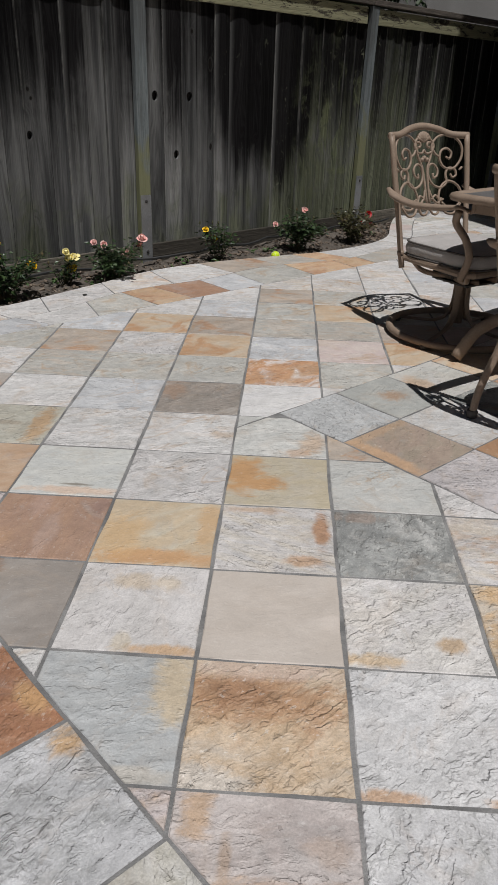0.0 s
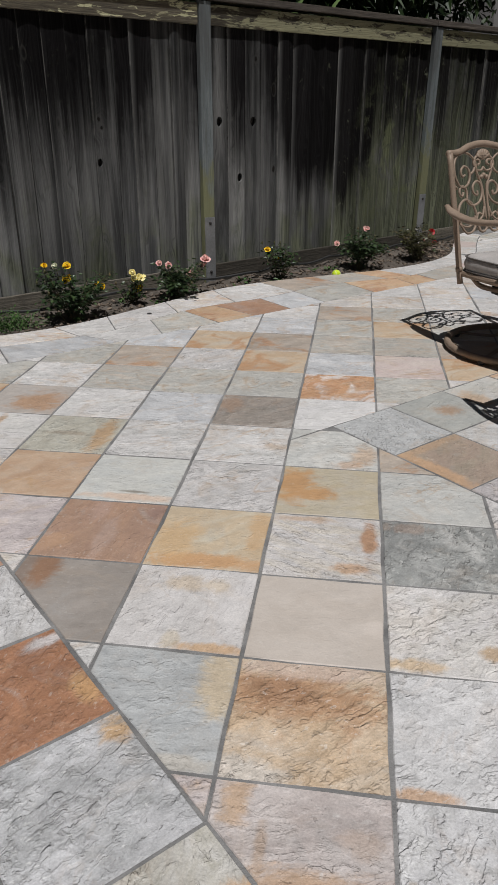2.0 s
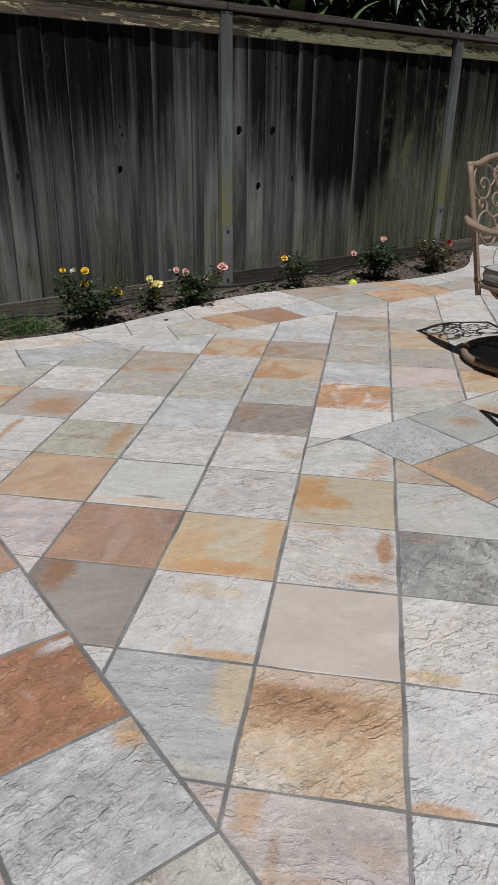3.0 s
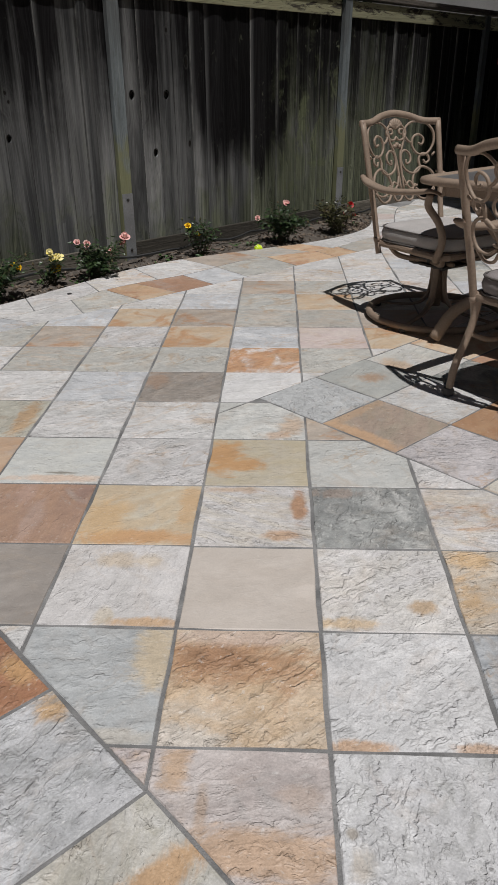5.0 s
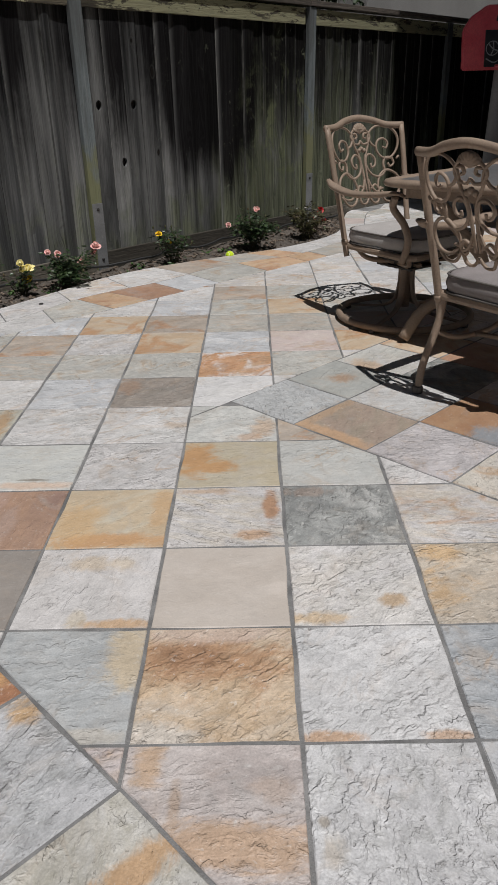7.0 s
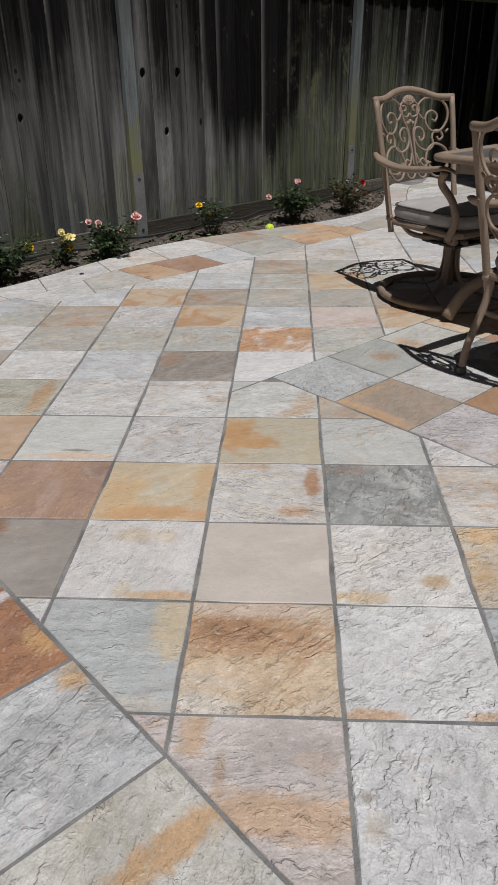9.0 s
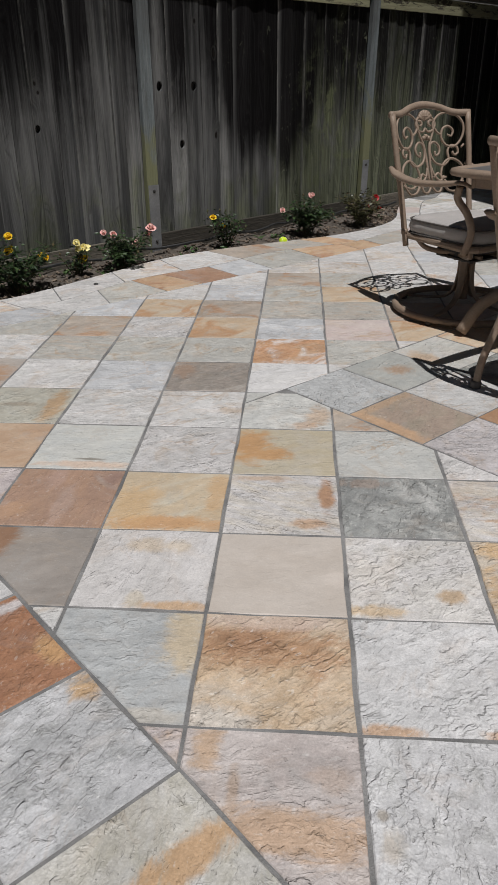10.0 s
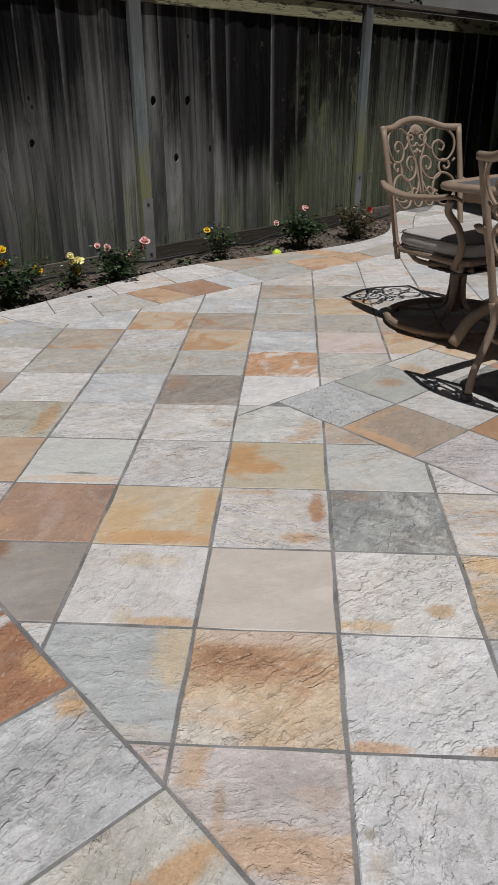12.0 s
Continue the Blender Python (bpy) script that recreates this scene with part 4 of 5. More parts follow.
rose_bush(b, 0.22, 0.20, bush_at(b, [("cream", -0.853, 0.165, 0.055), ("cream", -0.835, 0.125, 0.07), ("cream", -0.805, 0.13, 0.06), ("yellow", -0.822, 0.065, 0.06)]), "sparse rose with a heavy cluster of creamy yellow blooms", 120, buds=2)
b = (-1.235, 3.56)
rose_bush(b, 0.42, 0.25, bush_at(b, [("pink", -0.657, 0.2, 0.045), ("pink", -0.586, 0.177, 0.05), ("pink", -0.300, 0.185, 0.065), ("pink", -0.31, 0.150, 0.06), ("pink", -0.426, 0.11, 0.04)]), "dense rose bush with salmon pink blooms", 620)
b = (-0.64, 4.32)
rose_bush(b, 0.34, 0.27, bush_at(b, [("yellow", 0.244, 0.186, 0.04), ("yellow", 0.336, 0.113, 0.045)]), "thin rose bush with two yellow blooms", 230)
b = (-0.07, 4.78)
rose_bush(b, 0.46, 0.34, bush_at(b, [("pink", 0.947, 0.154, 0.035), ("pink", 1.273, 0.222, 0.055)]), "dense dark green rose bush with small pink blooms", 760)
b = (0.36, 5.20)
rose_bush(b, 0.44, 0.32, bush_at(b, [("red", 2.11, 0.124, 0.06), ("red", 2.17, 0.03, 0.045), ("red", 2.02, 0.06, 0.035)]), "rose bush with dark red blooms and reddish leaves", 560, RED_LEAF)

# low feathery plant at the near end of the bed
fern = thing("feathery_plant", Matrix.Translation((-2.02, 2.80, -0.05)), "low feathery bright green plant in the soil", "plant")
bm = bmesh.new()
for _ in range(150):
    q = rng.uniform(0, 6.28)
    way = Vector((math.cos(q), math.sin(q), rng.uniform(0.5, 1.6)))
    p = Vector((rng.uniform(-0.13, 0.13), rng.uniform(-0.10, 0.10), 0))
    for k in range(6):
        p = p + way.normalized() * 0.022
        way.z -= 0.18
        leaf(bm, p, way + Vector((rng.uniform(-1, 1), rng.uniform(-1, 1), 0.3)), 0.026, 0.1, 0.3)
part("foliage", bm, GRASSY, fern)

# weeds and seedlings in the soil
for k in range(14):
    s, off = rng.uniform(-1.5, 2.2), rng.uniform(0.10, 0.42)
    p = along(s, off)
    if edge_side(p)[0] > -0.05:
        continue
    weed = thing("seedling", Matrix.Translation((p.x, p.y, -0.05)), "small green seedling in the soil", "plant", "seedlings in the bed")
    bm = bmesh.new()
    for _ in range(12):
        q = rng.uniform(0, 6.28)
        leaf(bm, Vector((rng.uniform(-0.02, 0.02), rng.uniform(-0.02, 0.02), rng.uniform(0.0, 0.03))), Vector((math.cos(q), math.sin(q), rng.uniform(0.2, 1.2))), rng.uniform(0.025, 0.045), 0.2, 0.4)
    part("foliage", bm, GRASSY, weed)

# watering hose lying along the fence
hose = thing("watering_hose", Matrix(), "thin black watering hose along the foot of the fence", "hose")
bm = bmesh.new()
line = []
for k in range(34):
    s = -2.2 + k * 0.15
    line.append(along(s, 0.10 + 0.035 * math.sin(k * 1.3) + 0.02 * math.sin(k * 0.47), 0.0 + 0.008 * math.sin(k * 2.1)))
sweep(bm, smooth_line(line, 3), 0.009, 6)
part("tube", bm, HOSE, hose)

# bark chips and clods
bm = bmesh.new()
for _ in range(3400):
    s, off = rng.uniform(-2.4, 2.9), rng.uniform(0.04, 1.0)
    if s < 1.9 and rng.random() < 0.30:
        continue
    p = along(s, off)
    if edge_side(p)[0] > -0.015:
        continue
    z = -0.045 + noise.fractal(Vector((p.x, p.y, 0)) * 6, 0.9, 2.0, 4) * 0.028
    l = rng.uniform(0.004, 0.016) if s < 1.9 else rng.uniform(0.008, 0.024)
    m = Matrix.Translation((p.x, p.y, z + 0.006)) @ Euler((rng.uniform(-0.5, 0.5), rng.uniform(-0.5, 0.5), rng.uniform(0, 6.3))).to_matrix().to_4x4()
    vs = [bm.verts.new(m @ Vector((x * l * rng.uniform(0.8, 1.2), y * l * 0.45 * rng.uniform(0.7, 1.3), zz * l * 0.3))) for x in (-1, 1) for y in (-1, 1) for zz in (-1, 1)]
    for q in ((0, 1, 3, 2), (4, 6, 7, 5), (0, 4, 5, 1), (2, 3, 7, 6), (0, 2, 6, 4), (1, 5, 7, 3)):
        bm.faces.new([vs[k] for k in q])
tagged(new("bark_chips", mesh_of("bark_chips", bm, CHIPS)), "bark chips and dry clods scattered on the soil", "mulch", kind="stuff")


def tree(at, height, spread, leaves, label, low=0.35, size=(0.09, 0.16)):
    ob = thing("tree", Matrix.Translation(at), label, "tree")
    wood_bm, crown = bmesh.new(), bmesh.new()
    trunk = smooth_line([(0, 0, 0), (0.06, 0.03, height * 0.3), (0.02, -0.04, height * 0.6), (0.08, 0.05, height * 0.9)], 5)
    sweep(wood_bm, trunk, 0.09, 8, taper=lambda f: 1.0 - 0.8 * f)
    clumps = []
    for k in range(26):
        q, f = rng.uniform(0, 6.28), rng.uniform(low, 0.95)
        root = trunk[int(f * (len(trunk) - 1))]
        reach = spread * rng.uniform(0.45, 1.0) * (1.15 - 0.6 * abs(f - 0.6))
        tip = root + Vector((math.cos(q) * reach, math.sin(q) * reach, rng.uniform(-0.1, 0.5) * reach))
        line = smooth_line([root, root.lerp(tip, 0.5) + Vector((0, 0, 0.12)), tip], 4)
        sweep(wood_bm, line, 0.028, 5, taper=lambda u: 1.0 - 0.8 * u)
        clumps += [line[4], line[6], line[-1]]
    for c in clumps:
        r = rng.uniform(0.24, 0.46)
        for _ in range(leaves // len(clumps)):
            d = Vector((rng.gauss(0, 1), rng.gauss(0, 1), rng.gauss(0, 0.8)))
            p = c + d.normalized() * (r * rng.random() ** 0.5)
            if (FENCE_BACK @ (ob.matrix_world.translation + p)).y < 0.22:
                continue
            leaf(crown, p, Vector((rng.uniform(-1, 1), rng.uniform(-1, 1), rng.uniform(-0.8, 0.5))), rng.uniform(*size), 0.3, 0.42)
    part("trunk", wood_bm, BARK, ob)
    part("crown", crown, TREE_LEAF, ob)
    return ob


p = along(1.05, -1.1)
tree((p.x, p.y, -0.1), 4.2, 1.15, 26000, "dense dark evergreen tree just behind the fence", 0.3)
p = along(2.75, -1.2)
tree((p.x, p.y, -0.1), 3.9, 0.95, 10000, "leafy dark tree beside the grey house", 0.34)
p = along(-0.9, -1.2)
tree((p.x, p.y, -0.1), 4.4, 1.3, 26000, "broad dark tree behind the fence", 0.3)
p = along(0.25, -0.95)
tree((p.x, p.y, -0.1), 3.0, 0.85, 20000, "low dense evergreen shrub behind the fence", 0.42)
p = along(1.75, -0.95)
tree((p.x, p.y, -0.1), 3.0, 0.80, 20000, "low dense evergreen shrub behind the fence", 0.42)
p = along(-3.4, -1.5)
tree((p.x, p.y, -0.1), 4.6, 1.5, 7000, "broad dark tree behind the fence", 0.3)

# broad-leaved plant reaching over the fence
p = along(0.78, -0.30)
broad = thing("broad_leaved_plant", Matrix.Translation((p.x, p.y, -0.1)), "tall plant with long pale green leaves behind the fence", "plant")
bm, st = bmesh.new(), bmesh.new()
for q, lean, top_z, length, width in ((2.2, 0.10, 1.98, 0.55, 0.16), (5.0, 0.08, 1.9, 0.5, 0.12), (0.6, 0.16, 1.92, 0.6, 0.13), (0.9, 0.34, 1.84, 0.45, 0.10), (0.4, 0.42, 1.95, 0.40, 0.07), (3.6, 0.12, 2.05, 0.6, 0.14)):
    way = Vector((math.cos(q), math.sin(q), 0))
    foot = Vector((0, 0, 0))
    neck = way * lean + Vector((0, 0, top_z - 0.25))
    sweep(st, smooth_line([foot, way * (lean * 0.5) + Vector((0, 0, top_z * 0.5)), neck], 5), 0.014, 6)
    sd = Vector((-way.y, way.x, 0))
    rows = []
    for k in range(9):
        f = k / 8
        c = neck + Vector((0, 0, 1)) * (length * (f - 0.35 * f * f)) + way * (length * 0.55 * f * f)
        wd = width * 0.5 * math.sin(math.pi * min(1.0, 0.08 + f * 0.92)) ** 0.7
        rows.append([bm.verts.new(c - sd * wd + way * 0.02), bm.verts.new(c), bm.verts.new(c + sd * wd + way * 0.02)])
    for a, c in zip(rows, rows[1:]):
        for j in (0, 1):
            bm.faces.new((a[j], a[j + 1], c[j + 1], c[j]))
part("branchwork", st, STEM, broad)
part("foliage", bm, BANANA, broad, "", True)

# ------------------------------------------------------------------ tennis ball
ball = thing("tennis_ball", Matrix.Translation((-0.242, 4.362, -0.002)), "bright yellow-green tennis ball at the edge of the paving", "ball")
bm = bmesh.new()
bmesh.ops.create_icosphere(bm, subdivisions=3, radius=0.031)
part("felt", bm, FELT, ball, "", True)
bm = bmesh.new()
line = []
for k in range(40):
    q = 2 * math.pi * k / 40
    v = Vector((math.cos(q) + 0.35 * math.cos(3 * q), math.sin(q) - 0.35 * math.sin(3 * q), 0.95 * math.sin(2 * q))).normalized()
    line.append(v * 0.031)
sweep(bm, line, 0.0012, 5, closed=True)
part("seam", bm, SEAM, ball)


# ------------------------------------------------------------------ garden furniture
HALF = 0.245                     # half the width of a backrest at its top


def recline(x, z):
    """A place on the hollow backrest: x across, z over the floor."""
    f = (z - 0.42) / 0.47
    hollow = 0.052 * max(0.0, 1.0 - (x / HALF) ** 2) * min(1.0, max(0.0, 0.35 + f))
    return Vector((x, -0.225 - 0.105 * f - 0.012 * f * f - hollow, z))


def backrest(chair):
    frame_bm = bmesh.new()
    for s in (-1, 1):
        line = smooth_line([recline(s * 0.218, 0.305), recline(s * 0.224, 0.50), recline(s * 0.236, 0.68), recline(s * HALF, 0.884)], 5)
        bm = bmesh.new()
        sweep(bm, line, 0.0146, 8, 0.9, (0, 1, 0.2))
        post = part("upright", bm, BRONZE, chair, "", True)
        bm = bmesh.new()
        sweep(bm, [recline(s * 0.2195, z) for z in (0.362, 0.372, 0.382)], 0.0175, 8, 0.95, (0, 1, 0.2))
        part("collar", bm, BRONZE, post, "", True)
    top = [(-HALF - 0.012, 0.882), (-0.17, 0.885), (-0.09, 0.908), (0, 0.920), (0.09, 0.908), (0.17, 0.885), (HALF + 0.012, 0.882)]
    sweep(frame_bm, smooth_line([recline(x, z) for x, z in top], 5), 0.0165, 8, 0.8, (0, 1, 0.2))
    part("crest_rail", frame_bm, BRONZE, chair, "arched bronze top rail", True)
    half = (
        [(0.20, 0.77), (0.25, 0.90), (0.46, 1.0), (0.76, 0.99), (0.94, 0.86), (0.93, 0.68), (0.76, 0.54), (0.54, 0.55), (0.42, 0.66), (0.46, 0.78), (0.60, 0.82), (0.71, 0.76), (0.67, 0.68), (0.58, 0.70)],
        [(0.23, 0.82), (0.31, 0.74), (0.42, 0.70)],
        [(0.0, 0.97), (0.18, 0.95), (0.27, 0.86), (0.20, 0.77), (0.07, 0.75), (0.0, 0.80)],
        [(0.21, 0.90), (0.12, 0.90), (0.10, 0.85), (0.16, 0.83)],
        [(0.25, 0.84), (0.18, 0.70), (0.08, 0.55), (0.05, 0.35), (0.045, 0.05)],
        [(0.22, 0.47), (0.23, 0.41), (0.33, 0.44), (0.35, 0.53), (0.24, 0.60), (0.12, 0.57), (0.08, 0.45), (0.18, 0.32), (0.40, 0.27), (0.57, 0.34), (0.56, 0.46), (0.64, 0.54), (0.78, 0.53), (0.82, 0.45), (0.73, 0.41), (0.68, 0.46)],
        [(0.46, 0.10), (0.34, 0.09), (0.34, 0.18), (0.44, 0.30), (0.64, 0.36), (0.86, 0.29), (0.94, 0.15), (0.84, 0.01), (0.60, -0.02), (0.40, 0.06)],
        [(0.06, 0.24), (0.14, 0.12), (0.28, 0.05), (0.40, 0.12)],
        [(0.10, 0.10), (0.24, 0.16), (0.33, 0.08), (0.26, 0.01), (0.20, 0.05)],
        [(0.90, 0.52), (0.96, 0.56)],
        [(0.0, -0.01), (0.12, -0.10), (0.26, -0.09), (0.34, 0.02), (0.50, -0.09), (0.72, -0.10), (0.92, 0.04)],
    )
    for pts in half:
        for s in (-1, 1):
            bm = bmesh.new()
            line = [recline(s * x * (0.213 + 0.018 * z), 0.562 + z * 0.318) for x, z in pts]
            sweep(bm, smooth_line(line, 5), 0.0066, 6, 1.1, (0, 1, 0.2), taper=lambda f: 1.0 - 0.15 * abs(2 * f - 1))
            part("scroll", bm, BRONZE, chair, "", True)
    # shell at the top and a knot at the waist
    bm = bmesh.new()
    for k in range(7):
        q = radians(-66 + 22 * k)
        a, b = recline(0, 0.850), recline(0.044 * math.sin(q), 0.856 + 0.040 * math.cos(q))
        sweep(bm, [a, a.lerp(b, 0.5), b], 0.0098, 6, 0.75, (0, 1, 0.2), taper=lambda f: 0.45 + 0.75 * f)
    part("shell_ornament", bm, BRONZE, chair, "cast shell ornament", True)
    bm = bmesh.new()
    for x, z in ((-0.016, 0.772), (0.016, 0.772), (0, 0.780)):
        bmesh.ops.create_icosphere(bm, subdivisions=2, radius=0.012, matrix=Matrix.Translation(recline(x, z)))
    part("knot_ornament", bm, BRONZE, chair, "", True)


def arms(chair):
    for s in (-1, 1):
        bm = bmesh.new()
        line = smooth_line([(s * 0.245, -0.315, 0.655), (s * 0.262, -0.25, 0.628), (s * 0.285, -0.10, 0.612), (s * 0.29, 0.06, 0.622), (s * 0.285, 0.17, 0.636), (s * 0.27, 0.225, 0.622)], 6)
        sweep(bm, line, 0.026, 8, 0.5, (0, 0, 1), taper=lambda f: 0.55 + 0.6 * math.sin(math.pi * min(1, 0.1 + f)))
        part("armrest", bm, BRONZE, chair, "smooth curved armrest", True)
        bm = bmesh.new()
        line = smooth_line([(s * 0.282, 0.165, 0.622), (s * 0.272, 0.150, 0.570), (s * 0.252, 0.200, 0.505), (s * 0.246, 0.225, 0.43), (s * 0.240, 0.190, 0.335)], 6)
        sweep(bm, line, 0.0145, 8, 1.25, (0, 1, 0))
        part("arm_support", bm, BRONZE, chair, "", True)


def cushion(chair, z, thick, fabric):
    bm = bmesh.new()
    n = 14
    rings = []
    for zz, grow in ((0.0, 0.92), (0.12, 0.975), (0.32, 1.0), (0.5, 1.012), (0.68, 1.0), (0.88, 0.975), (1.0, 0.935), (1.08, 0.80), (1.13, 0.45)):
        ring = []
        for k in range(4 * n):
            q = 2 * math.pi * k / (4 * n)
            c, s = math.cos(q), math.sin(q)
            e = 0.34
            x, y = math.copysign(abs(c) ** e, c) * 0.225, math.copysign(abs(s) ** e, s) * 0.235
            pucker = 1 + 0.007 * math.sin(k * 2.1) * (1 if 0.1 < zz < 0.95 else 0)
            ring.append(bm.verts.new((x * grow * pucker, y * grow * pucker + 0.005, z + thick * zz)))
        rings.append(ring)
    for a, b in zip(rings, rings[1:]):
        for j in range(4 * n):
            bm.faces.new((a[j], a[(j + 1) % (4 * n)], b[(j + 1) % (4 * n)], b[j]))
    bm.faces.new(rings[0][::-1])
    bm.faces.new(rings[-1])
    pad = part("cushion", bm, fabric, chair, "taupe grey fabric seat pad", True)
    for zz in (0.10, 0.90):
        bm = bmesh.new()
        line = []
        for k in range(4 * n):
            q = 2 * math.pi * k / (4 * n)
            c, s = math.cos(q), math.sin(q)
            line.append(Vector((math.copysign(abs(c) ** 0.34, c) * 0.2235, math.copysign(abs(s) ** 0.34, s) * 0.2335 + 0.005, z + thick * zz)))
        sweep(bm, line, 0.0045, 5, closed=True, up=(0, 0, 1))
        part("piping", bm, PIPING, pad, "dark corded piping", True)


def seat_frame(chair, z):
    bm = bmesh.new()
    ring = [Vector(q) for q in ((-0.21, -0.215, z), (0.21, -0.215, z), (0.235, 0.19, z), (0.20, 0.23, z), (-0.20, 0.23, z), (-0.235, 0.19, z))]
    sweep(bm, ring, 0.014, 8, 1.1, (0, 0, 1), closed=True)
    part("seat_frame", bm, BRONZE, chair)
    for k in range(6):
        y = -0.17 + 0.068 * k
        bm = bmesh.new()
        box(bm, -0.215, 0.215, y - 0.022, y + 0.022, z - 0.003, z + 0.005, 0.002)
        part("slat", bm, BRONZE, chair)


def swivel_chair(m, label):
    chair = thing("swivel_chair", m, label, "chair", "chairs round the table")
    backrest(chair)
    arms(chair)
    seat_frame(chair, 0.355)
    cushion(chair, 0.366, 0.076, CUSHION)
    # sprung plate, pedestal and ring
    bm = bmesh.new()
    for s in (-1, 1):
        sweep(bm, smooth_line([(s * 0.19, -0.16, 0.345), (s * 0.15, -0.12, 0.30), (s * 0.07, 0.0, 0.285), (s * 0.06, 0.14, 0.29)], 5), 0.012, 6)
        sweep(bm, smooth_line([(s * 0.19, 0.18, 0.345), (s * 0.14, 0.14, 0.30), (s * 0.08, 0.02, 0.285)], 5), 0.012, 6)
    part("seat_bracket", bm, BRONZE, chair, "", True)
    bm = bmesh.new()
    box(bm, -0.11, 0.11, -0.10, 0.12, 0.268, 0.278, 0.003)
    box(bm, -0.11, 0.11, -0.10, 0.12, 0.298, 0.306, 0.003)
    for s in (-1, 1):
        for k in range(5):
            lathe(bm, [(0.012, 0.262), (0.012, 0.31)], 8, Matrix.Translation((s * 0.085, -0.08 + 0.045 * k, 0)))
    part("swivel_plate", bm, STEEL, chair, "black sprung swivel mechanism")
    bm = bmesh.new()
    lathe(bm, [(0.022, 0.06), (0.022, 0.20), (0.030, 0.268)], 16)
    part("column", bm, BRONZE, chair, "", True)
    for k in range(4):
        q = math.pi / 2 * k + 0.3
        d = Vector((math.cos(q), math.sin(q), 0))
        bm = bmesh.new()
        line = smooth_line([d * 0.030 + Vector((0, 0, 0.262)), d * 0.034 + Vector((0, 0, 0.17)), d * 0.058 + Vector((0, 0, 0.09)), d * 0.13 + Vector((0, 0, 0.045)), d * 0.318 + Vector((0, 0, 0.022))], 5)
        sweep(bm, line, 0.020, 8, 0.5, d.cross(Vector((0, 0, 1))).cross(d), taper=lambda f: 1.1 - 0.5 * f)
        part("spoke", bm, BRONZE, chair, "", True)
        bm = bmesh.new()
        lathe(bm, [(0.013, 0.0), (0.016, 0.006), (0.016, 0.018), (0.010, 0.026)], 10, Matrix.Translation(d * 0.325))
        part("foot", bm, PIPING, chair, "", True)
    bm = bmesh.new()
    sweep(bm, [Vector((0.325 * math.cos(a), 0.325 * math.sin(a), 0.028)) for a in (2 * math.pi * k / 48 for k in range(48))], 0.0175, 8, 1.0, (0, 0, 1), closed=True)
    part("base_ring", bm, BRONZE, chair, "round bronze tube base", True)
    return chair


def leg_chair(m, label):
    chair = thing("dining_chair", m, label, "chair", "chairs round the table")
    backrest(chair)
    arms(chair)
    seat_frame(chair, 0.380)
    cushion(chair, 0.391, 0.078, CUSHION_DARK)
    for s in (-1, 1):
        bm = bmesh.new()
        line = smooth_line([(s * 0.205, -0.205, 0.40), (s * 0.212, -0.218, 0.27), (s * 0.226, -0.262, 0.12), (s * 0.234, -0.272, 0.008)], 6)
        sweep(bm, line, 0.0142, 8, 1.0, (1, 0, 0))
        leg = part("leg", bm, BRONZE, chair, "", True)
        bm = bmesh.new()
        lathe(bm, [(0.019, 0.0), (0.0205, 0.008), (0.0205, 0.024), (0.018, 0.03)], 10, Matrix.Translation((s * 0.234, -0.272, 0)))
        part("foot_cap", bm, PIPING, leg, "", True)
        bm = bmesh.new()
        box(bm, s * 0.225 - 0.0165, s * 0.225 + 0.0165, 0.20, 0.232, 0.0, 0.385, 0.004)
        part("leg", bm, BRONZE, chair)
        bm = bmesh.new()
        sweep(bm, smooth_line([(s * 0.214, -0.225, 0.245), (s * 0.20, -0.12, 0.205), (s * 0.20, 0.06, 0.20), (s * 0.222, 0.21, 0.235)], 5), 0.011, 6, 1.0, (0, 0, 1))
        part("stretcher", bm, BRONZE, chair, "", True)
    bm = bmesh.new()
    sweep(bm, smooth_line([(-0.20, -0.02, 0.20), (0.0, -0.02, 0.215), (0.20, -0.02, 0.20)], 5), 0.010, 6, 1.0, (0, 0, 1))
    part("stretcher", bm, BRONZE, chair, "", True)
    return chair


swivel_chair(pose(0.685, 2.665, 0, 0, 0, -145), "bronze cast metal swivel chair with scrollwork back and grey cushion")
leg_chair(pose(0.898, 1.598, 0, 0, 0, -56) @ Matrix.Diagonal((1, 1, 0.97, 1)), "bronze cast metal armchair with scrollwork back beside the table")

# table: square top set cornerwise, one curved leg at each corner
TABLE_HALF = 0.60
table = thing("patio_table", Matrix.Translation((1.304, 2.25, 0)) @ pose(0, 0, 0, 0, 0, 45), "square patio table with bronze rim and grey stone top", "table")
bm = bmesh.new()
box(bm, -TABLE_HALF + 0.03, TABLE_HALF - 0.03, -TABLE_HALF + 0.03, TABLE_HALF - 0.03, 0.685, 0.703, 0.004)
part("tabletop", bm, TABLETOP, table)
bm = bmesh.new()
ring = []
for sx, sy in ((1, 1), (-1, 1), (-1, -1), (1, -1)):
    for k in range(5):
        q = math.atan2(sy, sx) + radians(-45 + 22.5 * k)
        ring.append(Vector((sx * (TABLE_HALF - 0.075) + 0.06 * math.cos(q), sy * (TABLE_HALF - 0.075) + 0.06 * math.sin(q), 0.694)))
sweep(bm, ring, 0.028, 8, 0.62, (0, 0, 1), closed=True)
part("rim", bm, BRONZE, table, "rounded bronze rim", True)
